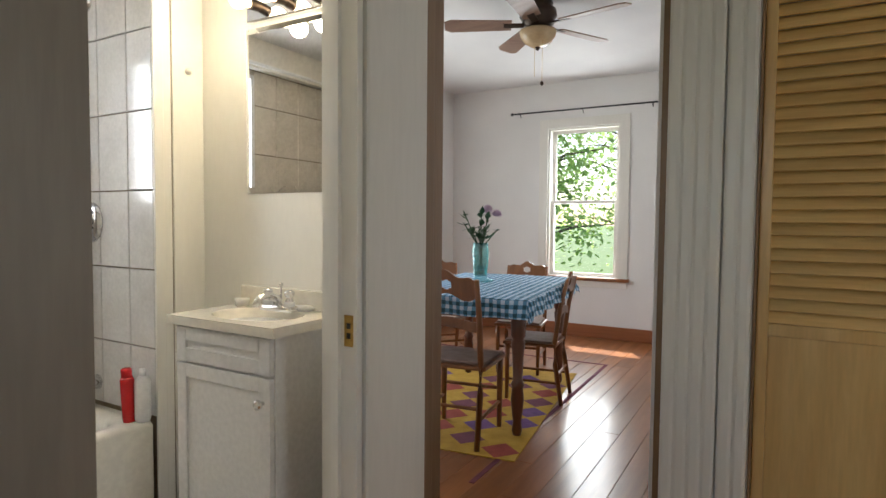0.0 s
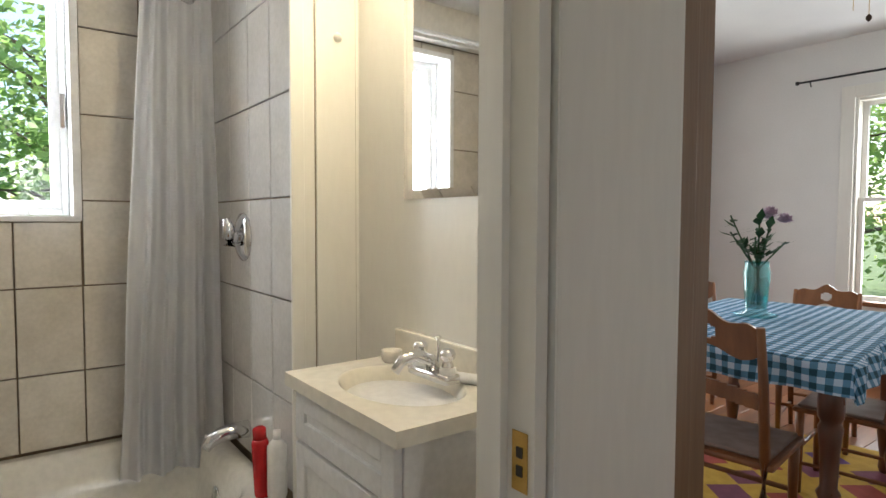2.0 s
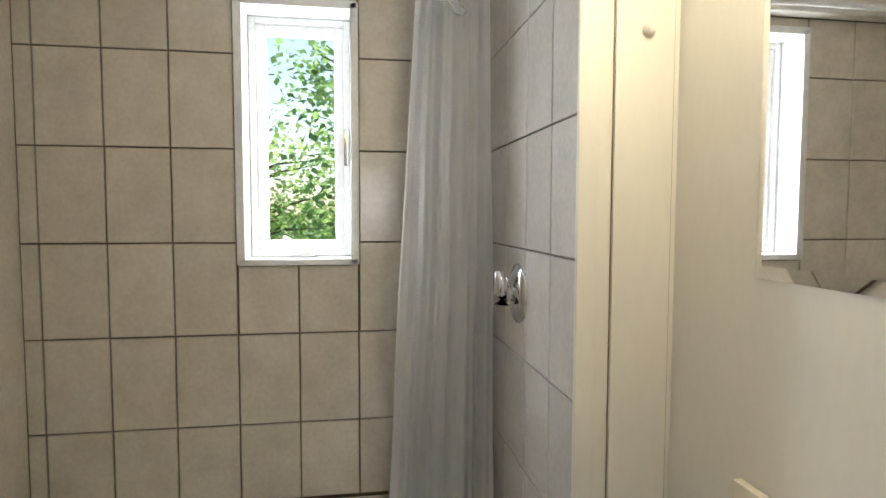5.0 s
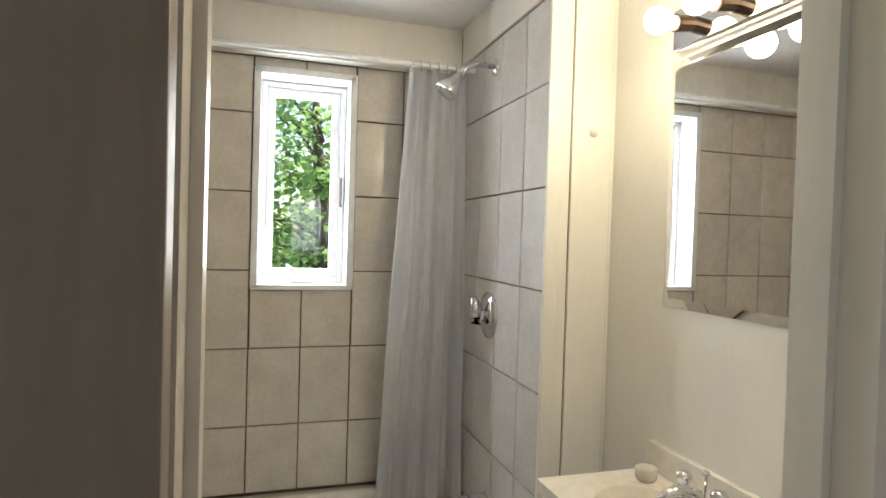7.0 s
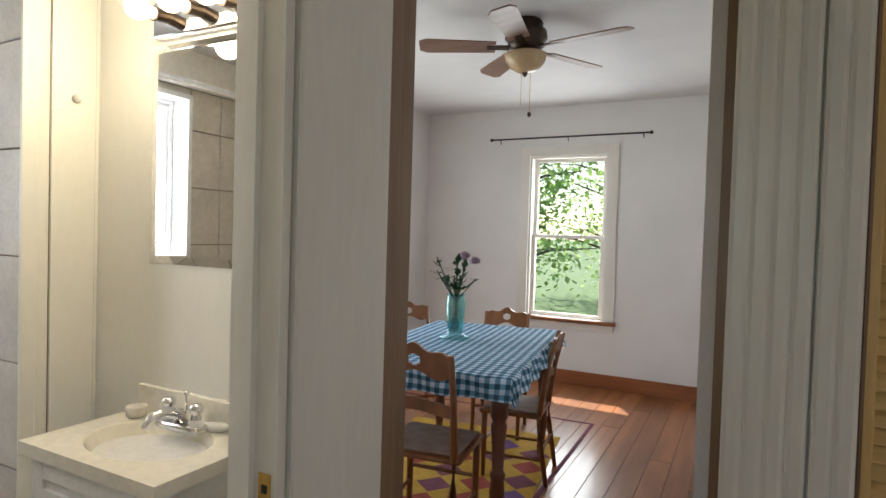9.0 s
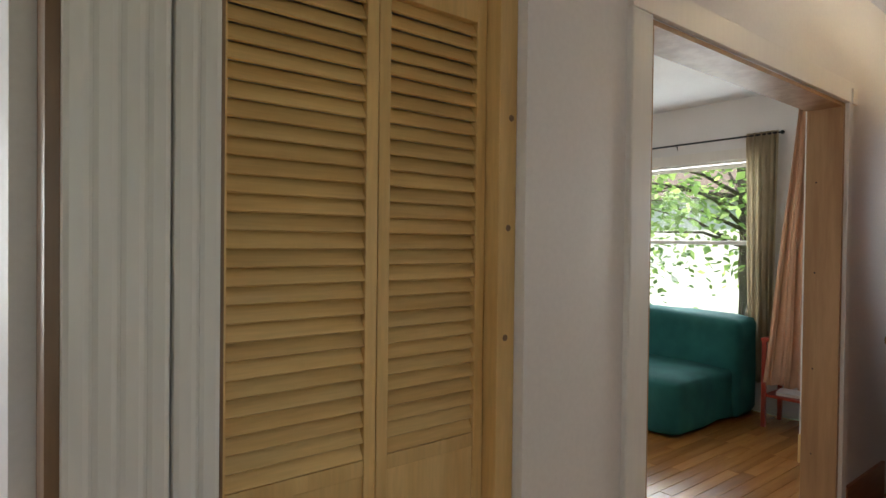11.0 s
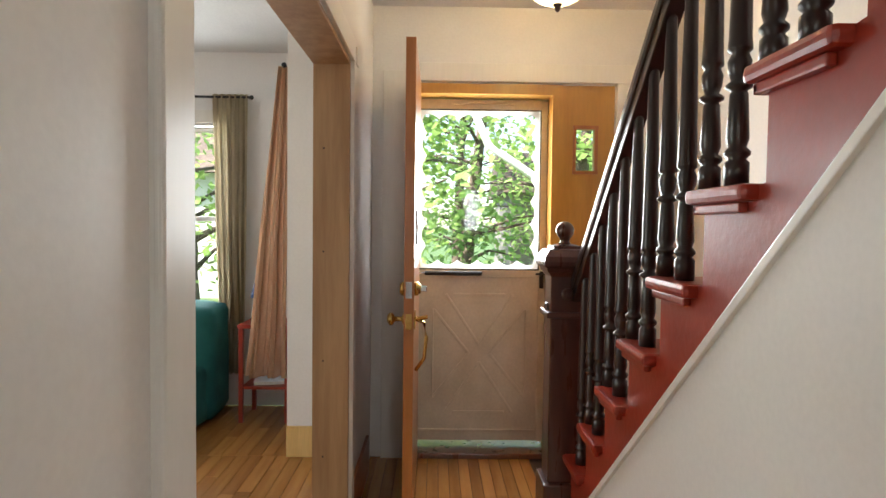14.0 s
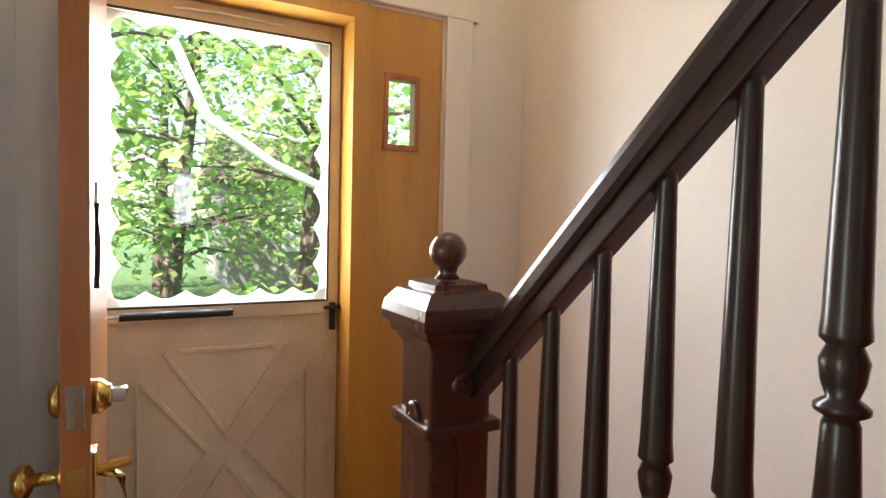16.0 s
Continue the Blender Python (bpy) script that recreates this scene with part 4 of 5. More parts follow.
part("lever", tube([(0, -0.05, -0.03), (0, -0.048, 0.0), (0, -0.052, 0.035), (0, -0.060, 0.062)], [0.02, 0.024, 0.018, 0.012], 12), M_CHROME, vl, smooth=True)
shw = thing("shower_fixture", (-2.225, BT, 1.987), "chrome shower head on a bent arm", "shower")
part("flange", lathe([(0.03, 0), (0.028, 0.008), (0.012, 0.014)], 18, pose(0, 0, 0, 90, 0, 0)), M_CHROME, shw, smooth=True)
part("arm", tube([(0, 0, 0), (0, -0.07, 0.003), (0, -0.11, -0.01), (0, -0.14, -0.05)], 0.010, 10), M_CHROME, shw, smooth=True)
part("head", lathe([(0.014, 0), (0.02, 0.02), (0.022, 0.035), (0.038, 0.06), (0.043, 0.078), (0.04, 0.084), (0.03, 0.082)], 22, Matrix.Translation((0, -0.135, -0.04)) @ pose(0, 0, 0, 180 - 38, 0, 0)), M_CHROME, shw, smooth=True)

cr = thing("curtain_rod", (0, 0, 0), "thin white shower curtain rod under the ceiling band", "curtain rod")
part("rod", tube([(-2.45, BS, 2.035), (-2.45, BT - 0.001, 2.035)], 0.011, 12), M_VINYL, cr)


def cloth(name, top, bottom, z0, z1, folds, amp, material, parent, thick=0.002, rows=26, cols=90, wob=0.01):
    """A hanging cloth between two level lines, in folds that deepen and shift towards the hem."""
    bm = bm_new()
    grid = []
    for j in range(rows + 1):
        v = j / rows
        line = []
        for i in range(cols + 1):
            u = i / cols
            a = Vector(top[0]).lerp(Vector(top[1]), u)
            b = Vector(bottom[0]).lerp(Vector(bottom[1]), u)
            p = a.lerp(b, v)
            d = (Vector(top[1]) - Vector(top[0])).normalized()
            nrm = Vector((-d.y, d.x))
            w = amp * (0.55 + 0.6 * v) * (math.sin(2 * math.pi * folds * u + 1.3 * math.sin(5 * u) + 0.5 * math.sin(3 * v)) + 0.35 * math.sin(2 * math.pi * folds * 2.3 * u + 2))
            p = p + nrm * w + d * wob * noise.noise((u * 5, v * 3, 1.0))
            line.append(bm.verts.new((p.x, p.y, z1 + (z0 - z1) * v)))
        grid.append(line)
    for j in range(rows):
        for i in range(cols):
            bm.faces.new((grid[j][i], grid[j][i + 1], grid[j + 1][i + 1], grid[j + 1][i]))
    bmesh.ops.solidify(bm, geom=bm.faces, thickness=thick)
    return part(name, bm, material, parent, smooth=True)


sc = thing("shower_curtain", (0, 0, 0), "white cloth shower curtain gathered to one side", "shower curtain")
cloth("cloth", ((-2.45, 1.045), (-2.45, 1.265)), ((-2.43, 0.945), (-2.43, 1.285)), 0.30, 2.015, 4, 0.022, M_CURTAIN, sc)
for i in range(7):
    part("ring", tube([(-2.45 + 0.018 * math.cos(a), 1.05 + i * 0.034, 2.027 + 0.022 * math.sin(a)) for a in [k * 0.52 for k in range(13)]], 0.002, 6), M_CHROME, sc, "metal curtain ring")


def bottle(name, place, prof, material, label, cap_prof, cap_mat):
    ob = thing(name, place, label, "bottle")
    part("body", lathe(prof, 18), material, ob, smooth=True)
    part("cap", lathe(cap_prof, 14), cap_mat, ob, smooth=True)
    return ob


rb = bottle("shampoo_bottle", pose(-1.875, 1.232, TZ, 2, -2, 0), [(0.022, 0), (0.024, 0.01), (0.024, 0.155), (0.02, 0.165)], M_REDPL, "tall red plastic bottle on the tub rim", [(0.019, 0.165), (0.019, 0.195), (0.012, 0.2)], M_REDPL)
part("print", box(-0.0265, -0.004, 0.04, -0.0235, 0.004, 0.13), M_WHITEPL, rb, "pale printed strip")
bottle("lotion_bottle", pose(-1.838, 1.26, TZ), [(0.024, 0), (0.028, 0.012), (0.028, 0.15), (0.012, 0.17)], M_WHITEPL, "white plastic bottle on the tub rim", [(0.011, 0.17), (0.011, 0.195)], M_WHITEPL)
tb2 = thing("toilet_brush", (-1.72, 1.40, 0), "white toilet brush in a holder by the tub", "toilet brush")
part("holder", lathe([(0.05, 0), (0.055, 0.02), (0.045, 0.16), (0.05, 0.17)], 16), M_WHITEPL, tb2, smooth=True)
part("handle", tube([(0, 0, 0.17), (0, 0, 0.42)], 0.009, 8), M_CHROME, tb2)

# vanity
VX0, VX1, VY0, VY1, VZ = -1.558, -1.092, 1.19, BY - 0.002, 0.79
vn = thing("vanity_cabinet", (0, 0, 0), "small white shaker vanity cabinet with one drawer and door", "vanity")
part("body", box(VX0 + 0.012, VY0 + 0.02, 0, VX1 - 0.012, VY1, VZ, 0.002), M_CAB, vn)


def shaker(z0, z1, name):
    fx0, fx1, fy = VX0 + 0.018, VX1 - 0.018, VY0 + 0.002
    pnl = part(name, box(fx0 + 0.04, fy + 0.008, z0 + 0.04, fx1 - 0.04, fy + 0.018, z1 - 0.04), M_CAB, vn)
    w = 0.045
    for a in ((fx0, z0, fx0 + w, z1), (fx1 - w, z0, fx1, z1), (fx0 + w, z0, fx1 - w, z0 + w), (fx0 + w, z1 - w, fx1 - w, z1)):
        part("rail", box(a[0], fy, a[1], a[2], fy + 0.018, a[3], 0.0025), M_CAB, pnl)
    return pnl


shaker(0.672, 0.785, "drawer_front")
vd = shaker(0.09, 0.664, "door")
part("knob", lathe([(0.006, 0), (0.006, 0.012), (0.015, 0.018), (0.016, 0.026), (0.01, 0.032)], 16, pose(VX1 - 0.045, VY0 + 0.002, 0.59, 90, 0, 0)), M_CHROME, vd, "round chrome knob", True)

vt = thing("countertop", (0, 0, 0), "cream cultured marble vanity top with oval basin", "countertop")
tp = bm_new()
cx, cy = (VX0 + VX1) / 2, VY0 + 0.155
NN = 48
ox0, ox1, oy0, oy1 = VX0 - 0.012, VX1 + 0.012, VY0 - 0.012, VY1
zt = VZ + 0.032


def rect_pt(a):
    dx, dy = math.cos(a), math.sin(a)
    s = min(((ox1 if dx > 0 else ox0) - cx) / dx if abs(dx) > 1e-6 else 9, ((oy1 if dy > 0 else oy0) - cy) / dy if abs(dy) > 1e-6 else 9)
    return cx + dx * s, cy + dy * s


angs = sorted({2 * math.pi * i / NN for i in range(NN)} | {math.atan2(yy - cy, xx - cx) % (2 * math.pi) for xx in (ox0, ox1) for yy in (oy0, oy1)})
rings = [[tp.verts.new((*rect_pt(a), VZ + 0.001)) for a in angs], [tp.verts.new((*rect_pt(a), zt)) for a in angs]]
for f, z in ((1.0, zt), (0.97, zt - 0.004), (0.9, zt - 0.025), (0.72, zt - 0.07), (0.45, zt - 0.105), (0.12, zt - 0.115)):
    rings.append([tp.verts.new((cx + 0.175 * f * math.cos(a), cy + 0.125 * f * math.sin(a), z)) for a in angs])
for a, b2 in zip(rings, rings[1:]):
    for i in range(len(angs)):
        tp.faces.new((a[i], a[(i + 1) % len(angs)], b2[(i + 1) % len(angs)], b2[i]))
tp.faces.new(rings[-1])
tp2 = part("slab", tp, M_MARBLE, vt)
for f_ in tp2.data.polygons:
    f_.use_smooth = f_.index >= len(angs) * 2
part("backsplash", box(ox0, VY1 - 0.018, zt, ox1, VY1, zt + 0.07, 0.003), M_MARBLE, vt)
part("drain", lathe([(0.022, 0), (0.021, 0.003), (0.012, 0.002)], 18, Matrix.Translation((cx, cy, zt - 0.115))), M_CHROME, vt, "chrome drain", True)

fc = thing("faucet", (cx + 0.01, VY1 - 0.075, zt), "chrome centerset faucet with two white-capped handles", "faucet")
part("base", box(-0.075, -0.024, 0, 0.075, 0.024, 0.022, 0.009), M_CHROME, fc, smooth=True)
part("spout", tube([(0, 0, 0.015), (0, -0.01, 0.045), (0, -0.05, 0.06), (0, -0.085, 0.055), (0, -0.105, 0.03)], [0.016, 0.015, 0.013, 0.012, 0.011], 12), M_CHROME, fc, smooth=True)
part("lift_rod", tube([(0, 0.012, 0.02), (0, 0.012, 0.085)], 0.003, 8), M_CHROME, fc)
part("lift_knob", lathe([(0.004, 0), (0.008, 0.006), (0.007, 0.012), (0.002, 0.015)], 12, Matrix.Translation((0, 0.012, 0.083))), M_CHROME, fc, smooth=True)
for sx in (-0.052, 0.052):
    hdl = part("handle", lathe([(0.017, 0.02), (0.018, 0.03), (0.012, 0.045), (0.009, 0.05), (0.016, 0.056), (0.018, 0.066), (0.014, 0.074), (0.004, 0.078)], 16, Matrix.Translation((sx, 0, 0))), M_CHROME, fc, smooth=True)
    part("collar", lathe([(0.0185, 0.021), (0.0192, 0.03), (0.0165, 0.037)], 16, Matrix.Translation((sx, 0, 0))), M_WHITEPL, hdl, "white porcelain collar")
sdh = thing("soap_dish", (VX0 + 0.055, VY1 - 0.07, zt), "small frosted glass soap dish on the vanity", "soap dish")
part("dish", lathe([(0.020, 0), (0.025, 0.006), (0.027, 0.030), (0.024, 0.030), (0.021, 0.010), (0.004, 0.008)], 18), M_TOWEL, sdh, smooth=True)
tpst = thing("soap_tube", pose(cx + 0.085, VY1 - 0.045, zt + 0.012, 0, 90, 25), "small white tube lying behind the faucet", "tube")
part("body", lathe([(0.010, -0.03), (0.012, -0.02), (0.012, 0.03), (0.003, 0.05)], 12), M_WHITEPL, tpst, smooth=True)

# mirror and light bar
mi = thing("wall_mirror", (0, 0, 0), "frameless wall mirror above the white vanity", "mirror")
MX0, MX1, MZ0, MZ1 = -1.553, -1.0, 1.235, 1.838
part("glass", box(MX0 + 0.022, BY - 0.009, MZ0 + 0.022, MX1 - 0.022, BY - 0.002, MZ1 - 0.022), M_MIRROR, mi)
bv = bm_new()
o = [bv.verts.new((x, BY - 0.002, z)) for x, z in ((MX0, MZ0), (MX1, MZ0), (MX1, MZ1), (MX0, MZ1))]
i_ = [bv.verts.new((x, BY - 0.0091, z)) for x, z in ((MX0 + 0.024, MZ0 + 0.024), (MX1 - 0.024, MZ0 + 0.024), (MX1 - 0.024, MZ1 - 0.024), (MX0 + 0.024, MZ1 - 0.024))]
for k in range(4):
    bv.faces.new((o[k], o[(k + 1) % 4], i_[(k + 1) % 4], i_[k]))
part("bevel", bv, M_MIRROR, mi, "bevelled mirror edge")
vlb = thing("vanity_light", (0, 0, 0), "chrome vanity light bar with lit globe bulbs", "wall light")
part("back_plate", box(-1.52, BY - 0.03, 1.85, -1.02, BY - 0.002, 1.95, 0.006), M_CHROME, vlb)
for i in range(4):
    bx = -1.455 + i * 0.125
    soc = part("socket", tube([(bx, BY - 0.03, 1.90), (bx, BY - 0.075, 1.895)], 0.019, 14), M_BRONZE, vlb, "dark metal lamp socket")
    part("bulb", lathe([(0.014, 0)] + [(0.031 * math.sin(a), 0.045 - 0.031 * math.cos(a)) for a in [0.5 + k * 0.26 for k in range(11)]], 16, Matrix.Translation((bx, BY - 0.075, 1.895)) @ pose(0, 0, 0, 90, 0, 0)), M_BULB, soc, "glowing warm globe bulb", True)
    lamp("vanity_bulb_light", 'POINT', (bx, BY - 0.19, 1.88), (bx, 0, 1.85), 0.85, (1.0, 0.87, 0.62), 0.035)


# ---- dining room ----
def sash_window(name, axis, at, a0, a1, z0, z1, depth, casing, label):
    """A double-hung window; axis 'x' looks along +y, 'y' along +x. Casing in the room, two sashes, sill."""
    ob = thing(name, (0, 0, 0), label, "window", kind="structure")

    def bx(p0, q0, zz0, p1, q1, zz1, bev=0.003):
        return box(p0, q0, zz0, p1, q1, zz1, bev) if axis == 'x' else box(q0, p0, zz0, q1, p1, zz1, bev)
    c = casing
    part("casing", bx(a0 - c, at - 0.02, z0 - 0.01, a0 - 0.001, at - 0.001, z1 + c), M_TRIM, ob)
    part("casing", bx(a1 + 0.001, at - 0.02, z0 - 0.01, a1 + c, at - 0.001, z1 + c), M_TRIM, ob)
    part("casing", bx(a0 - 0.001, at - 0.02, z1 + 0.001, a1 + 0.001, at - 0.001, z1 + c), M_TRIM, ob)
    part("window_sill", bx(a0 - c - 0.02, at - 0.05, z0 - 0.035, a1 + c + 0.02, at + 0.06, z0 - 0.001, 0.006), M_CHAIR, ob, "varnished wooden sill")
    part("apron", bx(a0 - c, at - 0.016, z0 - 0.10, a1 + c, at - 0.001, z0 - 0.036), M_TRIM, ob)
    for p, q in ((a0 + 0.001, a0 + 0.02), (a1 - 0.02, a1 - 0.001)):
        part("jamb", bx(p, at - 0.001, z0, q, at + depth, z1), M_TRIM, ob)
    part("head", bx(a0 + 0.02, at - 0.001, z1 - 0.02, a1 - 0.02, at + depth, z1 - 0.001), M_TRIM, ob)
    mid = (z0 + z1) / 2
    for lo, hi, d in ((z0, mid + 0.015, 0.04), (mid - 0.015, z1 - 0.02, 0.08)):
        sh = part("sash", bx(a0 + 0.021, at + d, lo, a0 + 0.058, at + d + 0.03, hi), M_TRIM, ob)
        part("stile", bx(a1 - 0.058, at + d, lo, a1 - 0.021, at + d + 0.03, hi), M_TRIM, sh)
        part("rail", bx(a0 + 0.058, at + d, lo, a1 - 0.058, at + d + 0.03, lo + 0.035), M_TRIM, sh)
        part("rail", bx(a0 + 0.058, at + d, hi - 0.03, a1 - 0.058, at + d + 0.03, hi), M_TRIM, sh)
        pp = part("pane", bx(a0 + 0.058, at + d + 0.013, lo + 0.035, a1 - 0.058, at + d + 0.017, hi - 0.03, 0), M_GLASS, sh, "clear glass pane")
        pp.visible_shadow = False
    return ob


sash_window("window_2", 'x', DY, -1.89, -1.165, 0.60, 2.09, 0.14, 0.09, "white painted double-hung dining room window")
sash_window("window_3", 'y', LX, 2.80, 3.95, 0.66, 2.02, 0.14, 0.09, "white painted double-hung living room window")


def rod(name, p0, p1, label, brackets):
    ob = thing(name, (0, 0, 0), label, "curtain rod")
    part("rod", tube([p0, p1], 0.008, 10), M_BLACK, ob)
    a, b = Vector(p0), Vector(p1)
    for e, s in ((a, -1), (b, 1)):
        c = e + (b - a).normalized() * 0.015 * s
        part("finial", lathe([(0.004, -0.016), (0.014, -0.008), (0.016, 0), (0.012, 0.01), (0.003, 0.016)], 12, Matrix.Translation(c)), M_BLACK, ob, smooth=True)
    for u in brackets:
        c = a.lerp(b, u)
        nrm = Vector((0, 1, 0)) if abs(b.x - a.x) > 0.1 else Vector((1, 0, 0))
        part("bracket", tube([c, c + nrm * 0.05, c + nrm * 0.065 - Vector((0, 0, 0.03))], 0.005, 6), M_BLACK, ob)
    return ob


rod("curtain_rod", (-2.245, DY - 0.09, 2.25), (-0.815, DY - 0.09, 2.25), "bare black iron curtain rod over the window", (0.04, 0.5, 0.96))
BB = fixed("baseboard_dining", box(DW + 0.01, DY - 0.022, 0, DE - 0.01, DY - 0.001, 0.125, 0.004), M_BASE, "reddish brown stained baseboard", "baseboard")
fixed("baseboard_dining_west", box(DW + 0.001, YN + 0.16, 0, DW + 0.022, DY - 0.024, 0.125, 0.004), M_BASE, "reddish brown stained baseboard", "baseboard")
fixed("trim_dining_east_casing", box(DE - 0.025, 2.42, 0, DE - 0.001, 2.53, 2.12, 0.003), M_TRIM, "white painted casing on the dining room wall", "casing")
fixed("trim_dining_east_edge", box(DE - 0.035, 2.375, 0, DE - 0.001, 2.418, 2.12, 0.003), M_DARKJAMB, "brown stained casing edge", "casing")

# table turned a little from the walls
TM = pose(-1.41, 3.33, 0, 0, 0, 7.7)
tab = thing("dining_table", TM, "dark wooden dining table with turned legs", "table")
part("tabletop", box(-0.415, -0.685, 0.715, 0.415, 0.685, 0.742, 0.006), M_DARKWOOD, tab)
for a in ((-0.33, -0.57, 0.33, -0.55), (-0.33, 0.55, 0.33, 0.57), (-0.35, -0.55, -0.33, 0.55), (0.33, -0.55, 0.35, 0.55)):
    part("apron", box(a[0], a[1], 0.62, a[2], a[3], 0.7149), M_DARKWOOD, tab)
legp = [(0.02, 0), (0.028, 0.03), (0.022, 0.08), (0.028, 0.12), (0.036, 0.2), (0.03, 0.26), (0.037, 0.28), (0.026, 0.3), (0.03, 0.42), (0.038, 0.5), (0.03, 0.52), (0.04, 0.54), (0.04, 0.7149)]
for sx in (-0.34, 0.34):
    for sy in (-0.56, 0.56):
        part("leg", lathe(legp, 16, Matrix.Translation((sx, sy, 0.0))), M_DARKWOOD, tab, smooth=True)


def check_mat(name):
    """Blue and white gingham: two sets of stripes crossed."""
    m = mat(name, (0.10, 0.30, 0.42), (0.08, 0.26, 0.38), 0.85, scale=8, fine=150, bump=0.15)
    nt = m.node_tree
    b = nt.nodes["Principled BSDF"]
    tc = nt.nodes.new("ShaderNodeTexCoord")
    sep = nt.nodes.new("ShaderNodeSeparateXYZ")
    nt.links.new(tc.outputs["UV"], sep.inputs[0])
    bands = []
    for ax in (0, 1):
        mu = nt.nodes.new("ShaderNodeMath")
        mu.operation = 'MULTIPLY'
        mu.inputs[1].default_value = 2 * math.pi / 0.044
        nt.links.new(sep.outputs[ax], mu.inputs[0])
        si = nt.nodes.new("ShaderNodeMath")
        si.operation = 'SINE'
        nt.links.new(mu.outputs[0], si.inputs[0])
        gt = nt.nodes.new("ShaderNodeMath")
        gt.operation = 'GREATER_THAN'
        gt.inputs[1].default_value = 0.0
        nt.links.new(si.outputs[0], gt.inputs[0])
        bands.append(gt)
    ad = nt.nodes.new("ShaderNodeMath")
    ad.operation = 'ADD'
    nt.links.new(bands[0].outputs[0], ad.inputs[0])
    nt.links.new(bands[1].outputs[0], ad.inputs[1])
    hf = nt.nodes.new("ShaderNodeMath")
    hf.operation = 'MULTIPLY'
    hf.inputs[1].default_value = 0.5
    nt.links.new(ad.outputs[0], hf.inputs[0])
    r = nt.nodes.new("ShaderNodeValToRGB")
    r.color_ramp.interpolation = 'CONSTANT'
    e = r.color_ramp.elements
    e[0].position, e[0].color = 0.0, (0.58, 0.70, 0.82, 1)
    e[1].position, e[1].color = 0.3, (0.12, 0.29, 0.46, 1)
    n = e.new(0.8)
    n.color = (0.016, 0.075, 0.115, 1)
    nt.links.new(hf.outputs[0], r.inputs[0])
    nt.links.new(r.outputs[0], b.inputs["Base Color"])
    return m


tcl = thing("tablecloth", TM, "crumpled blue and white gingham tablecloth on the table", "tablecloth")
bm = bm_new()
uv = bm.loops.layers.uv.new("UVMap")
NX, NY, EX, EY, DR = 46, 66, 0.43, 0.70, 0.10
grid = []
for j in range(NY + 1):
    row = []
    for i in range(NX + 1):
        u, v = (i / NX * 2 - 1) * (EX + DR), (j / NY * 2 - 1) * (EY + DR)
        ou, ov = max(0, abs(u) - EX), max(0, abs(v) - EY)
        x = math.copysign(min(abs(u), EX) + ou * 0.12, u)
        y = math.copysign(min(abs(v), EY) + ov * 0.12, v)
        drop = max(ou, ov) * 0.97 + 0.25 * min(ou, ov)
        z = 0.7445 + 0.006 * abs(noise.noise((u * 7, v * 7, 0))) - drop
        if ou or ov:
            w = 0.012 * math.sin((u + v) * 26)
            x += w * (1 if ou else 0) * math.copysign(1, u)
            y += w * (1 if ov else 0) * math.copysign(1, v)
        row.append((bm.verts.new((x, y, z)), u, v))
    grid.append(row)
for j in range(NY):
    for i in range(NX):
        q = (grid[j][i], grid[j][i + 1], grid[j + 1][i + 1], grid[j + 1][i])
        f = bm.faces.new([k[0] for k in q])
        for lp, k in zip(f.loops, q):
            lp[uv].uv = (k[1], k[2])
part("cloth", bm, check_mat("gingham_cotton"), tcl, smooth=True)

vs = thing("flower_vase", (-1.513, 3.40, 0.749), "clear aqua glass jar vase of cut flowers", "vase")
part("jar", lathe([(0.085, 0), (0.09, 0.008), (0.05, 0.02), (0.046, 0.03), (0.05, 0.09), (0.058, 0.2), (0.05, 0.22), (0.052, 0.25), (0.049, 0.25), (0.047, 0.22), (0.054, 0.19), (0.046, 0.09), (0.04, 0.035)], 24), M_VASE, vs, smooth=True)
part("water", lathe([(0.039, 0.036), (0.0455, 0.09), (0.052, 0.17), (0.004, 0.171)], 20), M_VASE, vs, smooth=True)
random.seed(4)
for i in range(9):
    a, l = random.uniform(0, 6.28), random.uniform(0.30, 0.47)
    tip = Vector((0.13 * math.cos(a) * random.uniform(0.4, 1), 0.13 * math.sin(a) * random.uniform(0.4, 1), l))
    st = part("stem", tube([(0.02 * math.cos(a + 2), 0.02 * math.sin(a + 2), 0.05), (0.01 * math.cos(a), 0.01 * math.sin(a), 0.22), tip], 0.004, 6), M_STEM, vs)
    lf = bm_new()
    for k in range(9):
        c = Vector((0, 0, 0.24)).lerp(tip, random.uniform(0.2, 1.0))
        d = Vector((random.uniform(-1, 1), random.uniform(-1, 1), random.uniform(-0.3, 0.8))).normalized()
        s = d.cross(Vector((0, 0, 1))).normalized()
        L = random.uniform(0.04, 0.085)
        vv = [lf.verts.new(c), lf.verts.new(c + d * L * 0.5 + s * L * 0.24), lf.verts.new(c + d * L), lf.verts.new(c + d * L * 0.5 - s * L * 0.24)]
        lf.faces.new(vv)
    part("leaf", lf, M_STEM, st)
